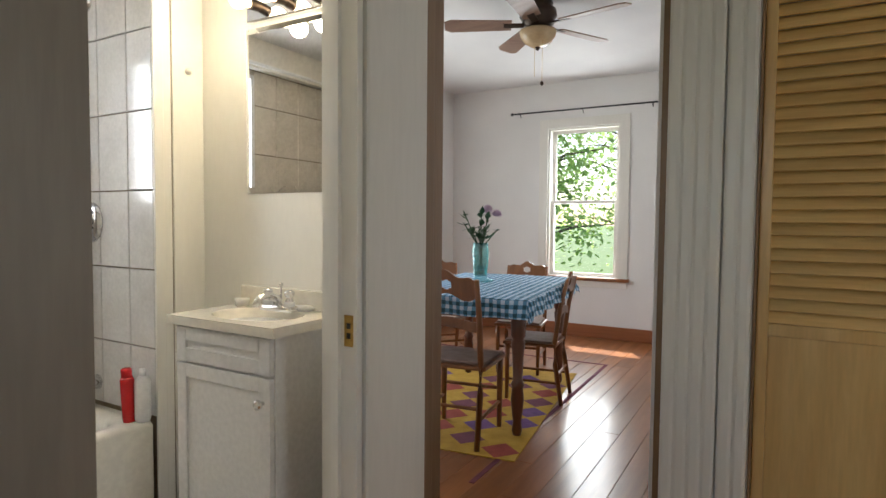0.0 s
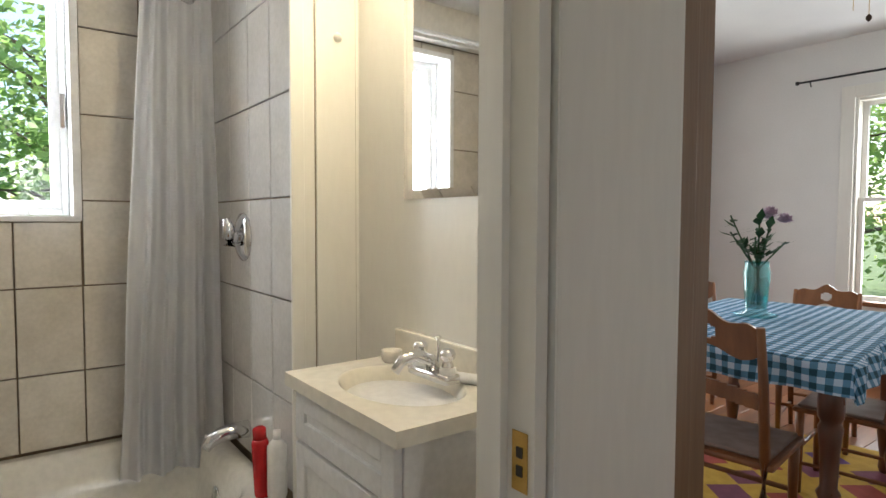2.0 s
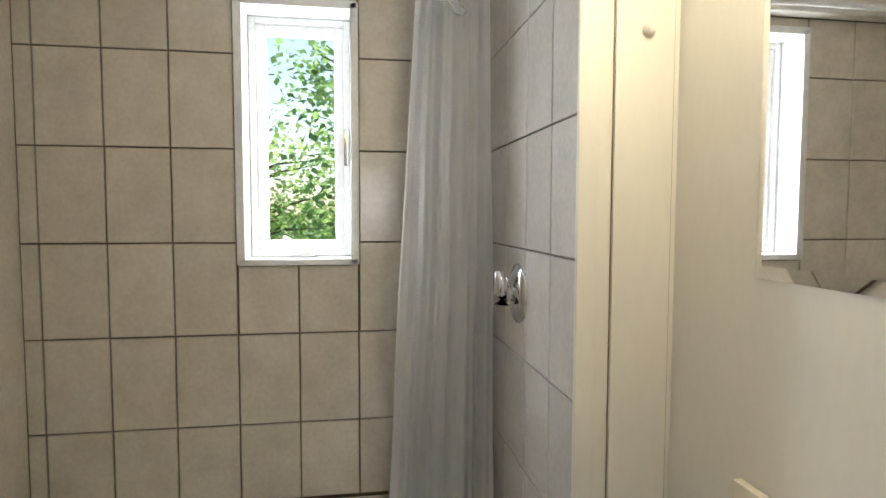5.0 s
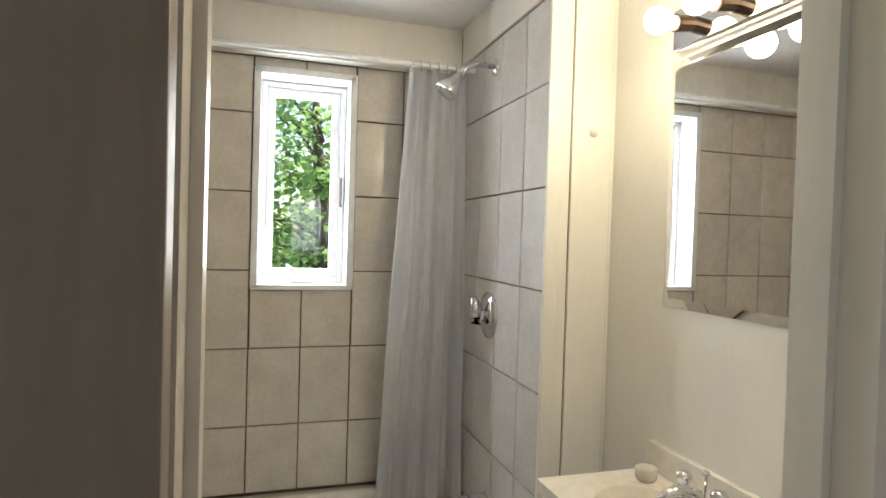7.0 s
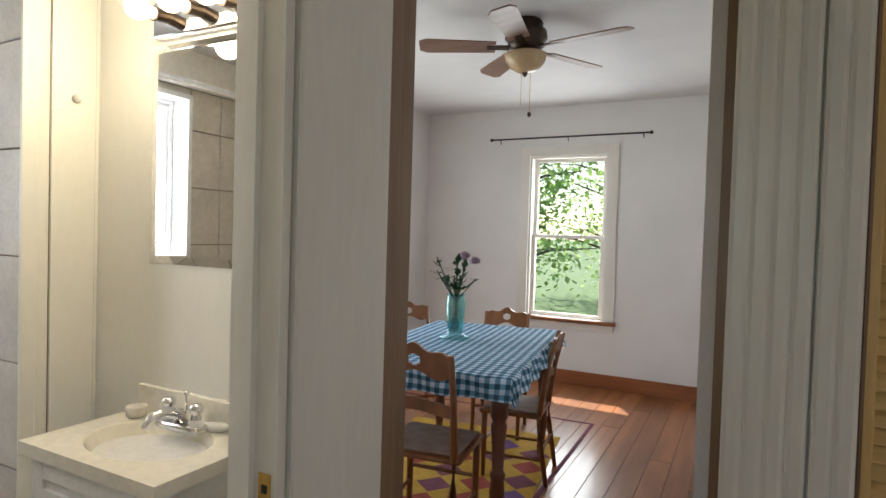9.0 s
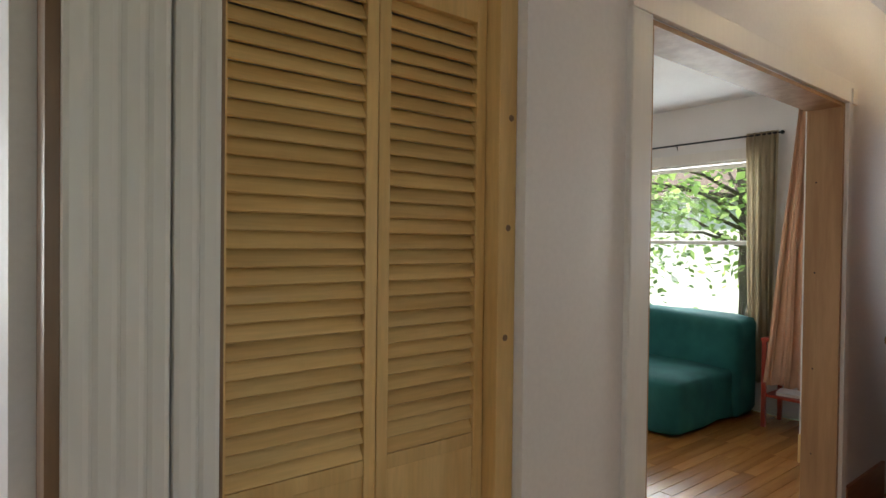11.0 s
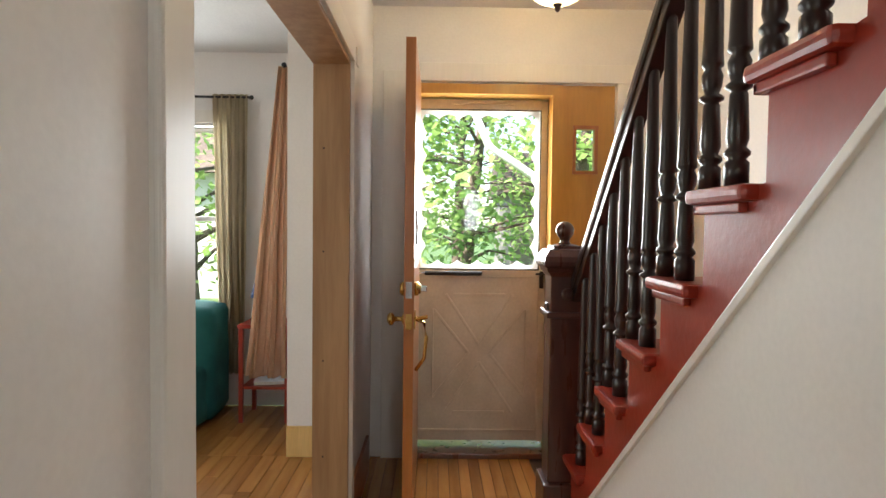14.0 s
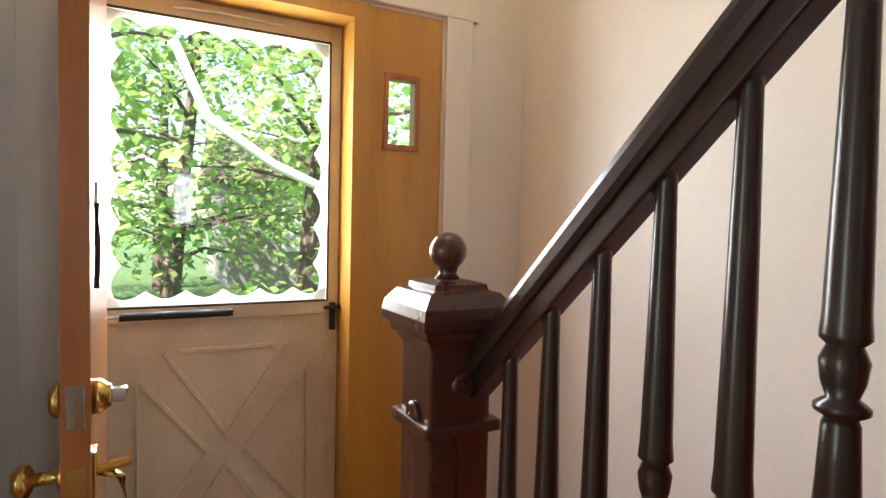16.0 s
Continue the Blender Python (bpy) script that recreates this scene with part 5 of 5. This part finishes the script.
for c in ((0.06, -0.02, 0.47), (0.10, 0.03, 0.44), (0.02, 0.05, 0.46)):
    fl = bm_new()
    for k in range(26):
        a, e = k * 2.4, 0.1 + 1.35 * k / 26
        r = 0.042 * math.cos(e * 0.9)
        d = Vector((math.cos(a) * math.cos(e), math.sin(a) * math.cos(e), math.sin(e)))
        s = Vector((-math.sin(a), math.cos(a), 0))
        p0 = Vector(c) + Vector((0, 0, -0.015))
        vv = [fl.verts.new(p0), fl.verts.new(p0 + d * 0.03 + s * 0.017), fl.verts.new(p0 + d * 0.048), fl.verts.new(p0 + d * 0.03 - s * 0.017)]
        fl.faces.new(vv)
    part("flower", fl, M_PETAL, vs, "pale lilac bloom")


def dining_chair(m):
    """Maple chair; its seat faces -y of its own axes, the back stands at +y."""
    ob = thing("dining_chair", m, "stained maple dining chair with pierced ladder back", "chair", "chairs round the table")
    part("seat", box(-0.21, -0.21, 0.425, 0.21, 0.19, 0.45, 0.01), M_CHAIR, ob)
    part("seat_pad", box(-0.19, -0.19, 0.4501, 0.19, 0.16, 0.466, 0.007), M_SEATPAD, ob, "worn fabric seat pad")
    for sx in (-0.18, 0.18):
        part("leg", tube([(sx, -0.18, 0), (sx, -0.18, 0.30), (sx, -0.18, 0.425)], [0.014, 0.019, 0.021], 10), M_CHAIR, ob, smooth=True)
        part("back_post", tube([(sx, 0.235, 0), (sx, 0.185, 0.30), (sx, 0.18, 0.46), (sx, 0.215, 0.72), (sx, 0.265, 0.93)], [0.015, 0.018, 0.019, 0.017, 0.014], 10), M_CHAIR, ob, smooth=True)
        part("stretcher", tube([(sx, -0.18, 0.16), (sx, 0.21, 0.16)], 0.010, 8), M_CHAIR, ob)
    part("stretcher", tube([(-0.18, -0.18, 0.24), (0.18, -0.18, 0.24)], 0.011, 8), M_CHAIR, ob)
    part("stretcher", tube([(-0.18, 0.2, 0.22), (0.18, 0.2, 0.22)], 0.010, 8), M_CHAIR, ob)

    def crest(u):
        return 0.035 * max(0, math.cos(u * 2.6)) + 0.012 * math.cos(u * 9)
    bm = bm_new()
    n = 24
    hole = 3
    top = [(-0.185 + 0.37 * i / n, 0.93 + crest(-1 + 2 * i / n)) for i in range(n + 1)]
    bot = [(x, 0.83 + 0.02 * math.cos((-1 + 2 * i / n) * 5)) for i, (x, z) in enumerate(top)]
    for i in range(n):
        xa, xb = top[i][0], top[i + 1][0]
        mid = abs((xa + xb) / 2)
        spans = [(bot[i][1], bot[i + 1][1], top[i][1], top[i + 1][1])]
        if mid < 0.035:
            h = 0.022 * (1 - (mid / 0.035) ** 2) + 0.006
            zc = 0.897
            spans = [(bot[i][1], bot[i + 1][1], zc - h, zc - h), (zc + h, zc + h, top[i][1], top[i + 1][1])]
        for za, zb, zc1, zd in spans:
            q = []
            for yo in (0.238, 0.258):
                q.append([bm.verts.new((x, yo + (z - 0.83) * 0.22 - 0.02 * math.cos(x * 7), z)) for x, z in ((xa, za), (xb, zb), (xb, zd), (xa, zc1))])
            a, b = q
            bm.faces.new(a)
            bm.faces.new(list(reversed(b)))
            for k in range(4):
                bm.faces.new((a[k], b[k], b[(k + 1) % 4], a[(k + 1) % 4]))
    bmesh.ops.remove_doubles(bm, verts=bm.verts, dist=0.0008)
    bmesh.ops.recalc_face_normals(bm, faces=bm.faces)
    part("crest_rail", bm, M_CHAIR, ob, "pierced scalloped crest rail")
    sl = bm_new()
    for i in range(12):
        xa, xb = -0.18 + 0.03 * i, -0.15 + 0.03 * i
        za = 0.675 + 0.012 * math.cos(xa * 16)
        add_box(sl, xa - 0.0005, 0.195, za - 0.025, xb, 0.212, za + 0.03)
    part("slat", sl, M_CHAIR, ob)
    return ob


CH0 = dining_chair(TM @ pose(0.05, -0.64, 0, 0, 0, 180) @ Matrix.Scale(0.92, 4))
copy_thing(CH0, TM @ pose(0.26, 0.2, 0, 0, 0, -90) @ Matrix.Scale(0.92, 4))
copy_thing(CH0, TM @ pose(0.0, 0.82, 0, 0, 0, 4) @ Matrix.Scale(0.92, 4))
copy_thing(CH0, TM @ pose(-0.62, 0.80, 0, 0, 0, 40) @ Matrix.Scale(0.92, 4))

# rug painted border and colours on the floor under the table
rg = thing("area_rug", TM, "flat woven rug with yellow and plum diamonds", "rug")
M_RUGP = mat("plum_rug_wool", (0.19, 0.05, 0.075), (0.14, 0.035, 0.06), 0.9, scale=14, fine=150, bump=0.1)
M_RUGY = mat("yellow_rug_wool", (0.52, 0.31, 0.03), (0.42, 0.24, 0.02), 0.9, scale=14, fine=150, bump=0.1)
M_RUGR = mat("red_rug_wool", (0.32, 0.05, 0.03), (0.25, 0.035, 0.02), 0.9, scale=14, fine=150, bump=0.1)
M_RUGV = mat("violet_rug_wool", (0.16, 0.07, 0.20), (0.12, 0.05, 0.16), 0.9, scale=14, fine=150, bump=0.1)
part("field", box(-0.62, -0.9, 0.0, 0.42, 0.85, 0.005), M_RUGY, rg)
random.seed(9)
for i in range(5):
    for j in range(8):
        x, y = -0.52 + i * 0.21, -0.8 + j * 0.21 + (i % 2) * 0.1
        d = prism([(-0.10, 0), (0, -0.10), (0.10, 0), (0, 0.10)], 0.002)
        bmesh.ops.transform(d, matrix=Matrix.Translation((x, y, 0.0052)) @ pose(0, 0, 0, 90, 0, 0) @ Matrix.Translation((0, -0.002, 0)), verts=d.verts)
        if y < 0.74:
            part("diamond", d, random.choice((M_RUGP, M_RUGR, M_RUGV, M_RUGY)), rg)
BL = bm_new()
for a in ((0.62, -1.2, 0.645, 1.25), (-1.1, 1.225, 0.62, 1.25)):
    add_box(BL, a[0], a[1], 0.0005, a[2], a[3], 0.0022)
fixed("floor_border_stripe", BL, M_RUGP, "dark plum painted border stripe on the floorboards", "stripe").matrix_basis = pose(-1.60, 3.38, 0, 0, 0, 1)

# ceiling fan
fan = thing("ceiling_fan", (-1.20, 3.56, DH), "bronze ceiling fan with walnut blades and amber bowl", "ceiling fan")
part("motor_housing", lathe([(0.085, 0), (0.095, -0.02), (0.085, -0.035), (0.115, -0.06), (0.12, -0.10), (0.10, -0.125), (0.105, -0.14), (0.06, -0.165), (0.05, -0.18)], 28), M_BRONZE, fan, smooth=True)
part("light_bowl", lathe([(0.115, -0.185), (0.118, -0.195), (0.11, -0.225), (0.085, -0.26), (0.045, -0.285), (0.012, -0.29)], 28), M_FANBOWL, fan, "amber glass light bowl", True)
part("finial", lathe([(0.018, -0.288), (0.014, -0.30), (0.004, -0.312)], 12), M_BRONZE, fan, smooth=True)
for i in range(5):
    a = 72 * i - 10
    m = pose(0, 0, -0.145, 0, 0, a) @ pose(0, 0, 0, 12, 0, 0)
    pr = prism([(0.17, -0.055), (0.56, -0.07), (0.60, -0.045), (0.60, 0.045), (0.56, 0.07), (0.17, 0.055)], 0.008, m @ pose(0, 0, 0, -90, 0, 0))
    bl = part("blade", pr, M_BLADE, fan, "walnut fan blade")
    part("blade_iron", box(0.09, -0.022, -0.012, 0.22, 0.022, -0.002, 0.003, m), M_BRONZE, bl)
pc = part("pull_chain", tube([(0.05, -0.05, -0.18), (0.05, -0.05, -0.52)], 0.0015, 5), M_BRASS, fan)
part("pull", lathe([(0.003, -0.55), (0.011, -0.54), (0.011, -0.53), (0.003, -0.52)], 12, Matrix.Translation((0.05, -0.05, 0))), M_BRONZE, pc, smooth=True)
part("pull_chain", tube([(-0.04, 0.05, -0.18), (-0.04, 0.05, -0.46)], 0.0015, 5), M_BRASS, fan)

# ---- living room ----
rod("curtain_rod", (LX - 0.07, 2.61, 2.19), (LX - 0.07, 4.2, 2.19), "black iron curtain rod over the living room window", (0.03, 0.55, 0.97))
cu = thing("curtain", (0, 0, 0), "cream cotton curtain drawn to the side of the window", "curtain")
cloth("cloth", ((LX - 0.07, 2.62), (LX - 0.07, 2.87)), ((LX - 0.07, 2.64), (LX - 0.07, 2.82)), 0.25, 2.21, 6, 0.02, M_DRAPE, cu)
cu2 = thing("curtain", (0, 0, 0), "peach curtain twisted up on its rod end", "curtain")
cloth("cloth", ((XF + 0.17, 2.165), (XF + 0.17, 2.23)), ((XF + 0.18, 2.175), (XF + 0.18, 2.43)), 0.40, 2.225, 3, 0.03, M_PEACH, cu2)
rod("curtain_rod", (XF + 0.17, 2.19, 2.23), (XF + 0.33, 2.19, 2.23), "short black iron rod end on the wall", (0.9,))

sf = thing("sofa", (4.22, 3.20, 0), "low sofa under a draped teal cover", "sofa")


def puff(x0, y0, z0, x1, y1, z1, bev, seed):
    bm = bm_new()
    add_box(bm, x0, y0, z0, x1, y1, z1)
    bmesh.ops.subdivide_edges(bm, edges=bm.edges, cuts=10, use_grid_fill=True)
    c = Vector(((x0 + x1) / 2, (y0 + y1) / 2, (z0 + z1) / 2))
    h = Vector(((x1 - x0) / 2, (y1 - y0) / 2, (z1 - z0) / 2))
    for v in bm.verts:
        d = v.co - c
        inner = Vector([max(-hh + bev, min(hh - bev, dd)) for dd, hh in zip(d, h)])
        e = d - inner
        if e.length > 1e-6:
            e = e.normalized() * bev
        v.co = c + inner + e
        v.co += 0.012 * Vector((noise.noise(v.co * 6 + Vector((seed, 0, 0))), noise.noise(v.co * 6 + Vector((0, seed, 0))), noise.noise(v.co * 5)))
        v.co.z = max(v.co.z, z0)
    return bm


part("seat", puff(-0.75, -0.42, 0.0, 0.25, 1.4, 0.40, 0.07, 1), M_TEAL, sf, smooth=True)
part("backrest", puff(0.02, -0.46, 0.0, 0.42, 1.45, 0.78, 0.09, 2), M_TEAL, sf, smooth=True)
stb = thing("side_table", (4.45, 2.42, 0), "small red painted side table with lower shelf", "side table")
part("tabletop", box(-0.16, -0.17, 0.625, 0.16, 0.17, 0.65, 0.004), M_RED, stb)
part("shelf", box(-0.14, -0.15, 0.22, 0.14, 0.15, 0.24, 0.003), M_RED, stb)
for sx in (-0.14, 0.14):
    for sy in (-0.15, 0.15):
        part("leg", box(sx - 0.014, sy - 0.014, 0, sx + 0.014, sy + 0.014, 0.625, 0.003), M_RED, stb)
bk = thing("book", pose(4.43, 2.40, 0.24, 0, 0, 12), "white paperback book on the lower shelf", "book")
part("pages", box(-0.08, -0.11, 0.002, 0.08, 0.11, 0.022), M_PAPER, bk)
part("cover", box(-0.083, -0.113, 0.0221, 0.083, 0.113, 0.025), M_WHITEPL, bk)
tl = thing("table_lamp", (4.48, 2.50, 0.65), "small dark desk lamp with a blue shade", "lamp")
part("base", lathe([(0.06, 0), (0.06, 0.015), (0.045, 0.04), (0.012, 0.05)], 18), M_BLACK, tl, smooth=True)
part("stem", tube([(0, 0, 0.05), (0, 0, 0.22)], 0.007, 8), M_BLACK, tl)
part("shade", lathe([(0.06, 0.16), (0.035, 0.26), (0.032, 0.26), (0.057, 0.16)], 20, cap=False), M_BLUE, tl, "blue cloth shade", True)

# ---- outdoors ----
G = bm_new()
vsq = [G.verts.new(p) for p in ((-400, -400, -0.6), (400, -400, -0.6), (400, 400, -0.6), (-400, 400, -0.6))]
G.faces.new(vsq)
fixed("ground", G, M_GRASS, "sunlit lawn around the house", "ground")


def tree(place, height, spread, leaves, material, seed, low=0.15, leaf=0.16):
    """A tapered leaning trunk, limbs and a ragged crown of single leaves in clumps."""
    rnd = random.Random(seed)
    ob = thing("tree", place, "leafy green deciduous tree in full summer leaf", "tree", "trees round the house")
    bm = bm_new()
    top = Vector((rnd.uniform(-0.5, 0.5), rnd.uniform(-0.5, 0.5), height * 0.85))
    add_tube(bm, [Vector((0, 0, 0)).lerp(top, u) + Vector((0.15 * math.sin(u * 5), 0.1 * math.cos(u * 4), 0)) for u in (0, 0.2, 0.4, 0.6, 0.8, 1)], [0.2, 0.17, 0.14, 0.1, 0.06, 0.02], 8)
    clumps = []
    for i in range(26):
        u = rnd.uniform(low, 1.0)
        a = rnd.uniform(0, 6.28)
        r = spread * rnd.uniform(0.35, 1.0) * (1.05 - 0.6 * abs(u - 0.5))
        b0 = Vector((0, 0, 0)).lerp(top, u * 0.85)
        e = b0 + Vector((r * math.cos(a), r * math.sin(a), rnd.uniform(0.1, 0.9)))
        add_tube(bm, [b0, b0.lerp(e, 0.5) + Vector((0, 0, 0.15)), e], [0.05, 0.03, 0.01], 5)
        clumps += [(b0.lerp(e, w), spread * rnd.uniform(0.16, 0.34)) for w in (0.55, 0.8, 1.0)]
    part("trunk", bm, M_BARK, ob)
    vsl, fs = [], []
    for i in range(leaves):
        c, s = rnd.choice(clumps)
        p = c + Vector((rnd.gauss(0, s), rnd.gauss(0, s), rnd.gauss(0, s * 0.6)))
        d = Vector((rnd.uniform(-1, 1), rnd.uniform(-1, 1), rnd.uniform(-0.9, 0.3))).normalized()
        t = d.cross(Vector((rnd.uniform(-0.6, 0.6), rnd.uniform(-0.6, 0.6), 1))).normalized()
        L = leaf * rnd.uniform(0.6, 1.3)
        k = len(vsl)
        vsl += [p, p + d * L * 0.45 + t * L * 0.36, p + d * L, p + d * L * 0.45 - t * L * 0.36]
        fs.append((k, k + 1, k + 2, k + 3))
    me = bpy.data.meshes.new("crown")
    me.from_pydata([tuple(p) for p in vsl], [], fs)
    me.materials.append(material)
    cr_ = new("crown", me)
    cr_.parent = ob
    return ob


for i, (x, y, h, s, mt) in enumerate(((-5.0, 13.0, 7.5, 2.6, M_LEAF), (-6.5, 15, 8, 2.6, M_LEAFD), (-0.2, 17.0, 9, 2.8, M_LEAFD), (-4.0, 20, 10, 3.5, M_LEAF), (2.5, 19, 9, 3, M_LEAF))):
    tree((x, y, -0.6), h, s, 5200, mt, 10 + i)
for i, (x, y, h, s, mt) in enumerate(((-11, 1.6, 6.6, 1.8, M_LEAFD), (-14, -1.5, 4.6, 2.4, M_LEAF), (-13, 4.6, 6.6, 2.4, M_LEAFD), (-17, 1.5, 4.8, 3.0, M_LEAF))):
    tree((x, y, -0.6), h, s, 4200, mt, 30 + i)
for i, (x, y, h, s, mt) in enumerate(((10.5, 2.2, 6.5, 2.2, M_LEAF), (11.5, -1.4, 7.0, 2.4, M_LEAF), (13.5, 0.6, 8.5, 3.0, M_LEAFD), (16, -3.5, 9, 3.2, M_LEAF), (16, 3.5, 9, 3.2, M_LEAFD), (12, 6, 8, 3.0, M_LEAF), (19, 0.5, 11, 4, M_LEAF), (11, 9.0, 8, 2.6, M_LEAFD), (15, -7, 8, 3, M_LEAF))):
    tree((x, y, -0.6), h, s, 3000, mt, 50 + i, leaf=0.18)
br = thing("fallen_branch", (0, 0, 0), "bare pale branch leaning among the trees", "branch")
part("limb", tube([(9.0, 0.9, 3.3), (9.0, 0.55, 2.5), (9.0, -0.2, 2.0), (9.0, -1.3, 1.55), (9.0, -2.2, 1.2)], [0.05, 0.06, 0.06, 0.06, 0.05], 8), M_TRIM, br, smooth=True)
part("stem", tube([(9.05, -2.2, -0.6), (9.0, -2.2, 1.3)], 0.07, 8), M_BARK, br)
hs = thing("neighbour_house", (19, -4.5, -0.6), "dark grey sided neighbouring house behind trees", "house")
part("wall", box(0, -3.2, 0, 5, 3.4, 3.0), M_SIDING, hs)
part("roof", prism([(-0.4, 3.0), (2.5, 4.6), (5.4, 3.0)], 7.2, Matrix.Translation((0, -3.5, 0))), M_BARK, hs)
wn_ = part("window", box(-0.06, 1.0, 1.0, 0.02, 1.9, 2.5, 0.01), M_VINYL, hs, "white framed window")
part("pane", box(-0.075, 1.1, 1.1, -0.061, 1.8, 2.4), M_FROST, wn_)
hs2 = thing("neighbour_house", (9.5, 4.5, -0.6), "pale clapboard neighbouring house", "house")
part("wall", box(6, 1.5, 0, 12, 9, 3.2), M_EXT, hs2)
part("roof", prism([(5.6, 3.2), (9, 5.0), (12.4, 3.2)], 8.2, Matrix.Translation((0, 1.2, 0))), M_BARK, hs2)

# ---- tiles and floorboards, piece by piece ----
def tile_field(parent, face, a0, a1, z0, z1, tw, th, ax, az, material, holes=()):
    """Tiles laid on a grid through (ax, az), cut at the edges and round openings."""
    cache = {}
    g = 0.0022
    i0, i1 = math.floor((a0 - ax) / tw), math.ceil((a1 - ax) / tw)
    j0, j1 = math.floor((z0 - az) / th), math.ceil((z1 - az) / th)
    for i in range(i0, i1):
        for j in range(j0, j1):
            rects = [(max(a0, ax + i * tw), max(z0, az + j * th), min(a1, ax + (i + 1) * tw), min(z1, az + (j + 1) * th))]
            for h in holes:
                nxt = []
                for r in rects:
                    if r[2] <= h[0] or r[0] >= h[1] or r[3] <= h[2] or r[1] >= h[3]:
                        nxt.append(r)
                        continue
                    if r[0] < h[0]:
                        nxt.append((r[0], r[1], h[0], r[3]))
                    if r[2] > h[1]:
                        nxt.append((h[1], r[1], r[2], r[3]))
                    c0, c1 = max(r[0], h[0]), min(r[2], h[1])
                    if r[1] < h[2]:
                        nxt.append((c0, r[1], c1, h[2]))
                    if r[3] > h[3]:
                        nxt.append((c0, h[3], c1, r[3]))
                rects = nxt
            for p, q, r, s in rects:
                w, h_ = r - p - 2 * g, s - q - 2 * g
                if w < 0.008 or h_ < 0.008:
                    continue
                key = (round(w, 3), round(h_, 3))
                if key not in cache:
                    bm = bm_new()
                    e = 0.002
                    b0 = [bm.verts.new(v) for v in ((0, -0.004, 0), (w, -0.004, 0), (w, -0.004, h_), (0, -0.004, h_))]
                    b1 = [bm.verts.new(v) for v in ((0, 0.004, 0), (w, 0.004, 0), (w, 0.004, h_), (0, 0.004, h_))]
                    b2_ = [bm.verts.new(v) for v in ((e, 0.006, e), (w - e, 0.006, e), (w - e, 0.006, h_ - e), (e, 0.006, h_ - e))]
                    for lo, hi in ((b0, b1), (b1, b2_)):
                        for k in range(4):
                            bm.faces.new((lo[k], lo[(k + 1) % 4], hi[(k + 1) % 4], hi[k]))
                    bm.faces.new(b2_)
                    bmesh.ops.recalc_face_normals(bm, faces=bm.faces)
                    cache[key] = mesh_of("tile", bm, material)
                ob = new("tile", cache[key])
                ob.parent = parent
                if face == 'x':
                    ob.matrix_basis = Matrix.Translation((BX - 0.004, r - g, q + g)) @ pose(0, 0, 0, 0, 0, -90)
                else:
                    ob.matrix_basis = Matrix.Translation((r - g, BT + 0.004, q + g)) @ pose(0, 0, 0, 0, 0, 180)


tile_field(WB, 'x', BS, BT, TZ + 0.004, 2.05, 0.192, 0.2965, 0.489, 0.948, M_TILE, [(0.491, 0.876, 1.171, 2.014)])
tile_field(WT, 'y', BX + 0.006, BR - 0.02, TZ + 0.004, 2.085, 0.192, 0.2965, BR - 0.02 - 0.155, 0.948, M_TILEW)


def boards(parent, along, x0, x1, y0, y1, width, lmin, lmax, material, seed):
    """Floorboards with staggered butt joints, each a piece of its own with eased edges."""
    rnd = random.Random(seed)
    a0, a1, b0, b1 = (x0, x1, y0, y1) if along == 'x' else (y0, y1, x0, x1)
    b = b0
    while b < b1 - 0.01:
        w = min(width * rnd.uniform(0.96, 1.04), b1 - b)
        a = a0 - rnd.uniform(0, lmax * 0.6)
        while a < a1:
            L = rnd.uniform(lmin, lmax)
            p, q = max(a, a0), min(a + L, a1)
            a += L
            if q - p < 0.03:
                continue
            bm = bm_new()
            e, g = 0.0015, 0.0008
            top = rnd.uniform(-0.0008, 0.0)
            if along == 'x':
                X0, X1, Y0, Y1 = p + g, q - g, b + g, b + w - g
            else:
                X0, X1, Y0, Y1 = b + g, b + w - g, p + g, q - g
            lo = [bm.verts.new(v) for v in ((X0, Y0, -0.0115), (X1, Y0, -0.0115), (X1, Y1, -0.0115), (X0, Y1, -0.0115))]
            mi_ = [bm.verts.new(v) for v in ((X0, Y0, top - e), (X1, Y0, top - e), (X1, Y1, top - e), (X0, Y1, top - e))]
            hi = [bm.verts.new(v) for v in ((X0 + e, Y0 + e, top), (X1 - e, Y0 + e, top), (X1 - e, Y1 - e, top), (X0 + e, Y1 - e, top))]
            for m_, n_ in ((lo, mi_), (mi_, hi)):
                for k in range(4):
                    bm.faces.new((m_[k], m_[(k + 1) % 4], n_[(k + 1) % 4], n_[k]))
            bm.faces.new(hi)
            ob = new("floorboard", mesh_of("floorboard", bm, material))
            ob.parent = parent
        b += w


FH = fixed("floor_hall", box(BXE + 0.01, -2.0, -0.06, XF + 0.2, YN, -0.012), M_GAP, "worn varnished hall floorboards", "floor")
FDN = fixed("floor_dining", box(DW, YN, -0.06, DE, DY, -0.012), M_GAP, "glossy reddish fir floorboards", "floor")
FL = fixed("floor_living", box(DE, YN, -0.06, XF, LN, -0.012), M_GAP, "golden oak strip floor", "floor")
boards(FDN, 'y', DW, DE, YN, DY, 0.13, 1.8, 3.6, M_FLOOR, 1)
boards(FH, 'x', BXE + 0.012, XF, YS, YN, 0.057, 0.6, 1.8, M_OAK, 2)
boards(FH, 'x', BXE + 0.012, 0.5, -2.0, YS, 0.12, 1.2, 2.4, M_OAK, 3)
boards(FL, 'x', DE, XF, YN, LN, 0.075, 0.8, 1.9, M_OAK, 4)
FBY = fixed("floor_bay", box(XF, BAY, -0.06, LX, LN, -0.012), M_GAP, "golden oak strip floor of the bay", "floor")
boards(FBY, 'x', XF + 0.001, LX, BAY, LN, 0.075, 0.8, 1.2, M_OAK, 5)
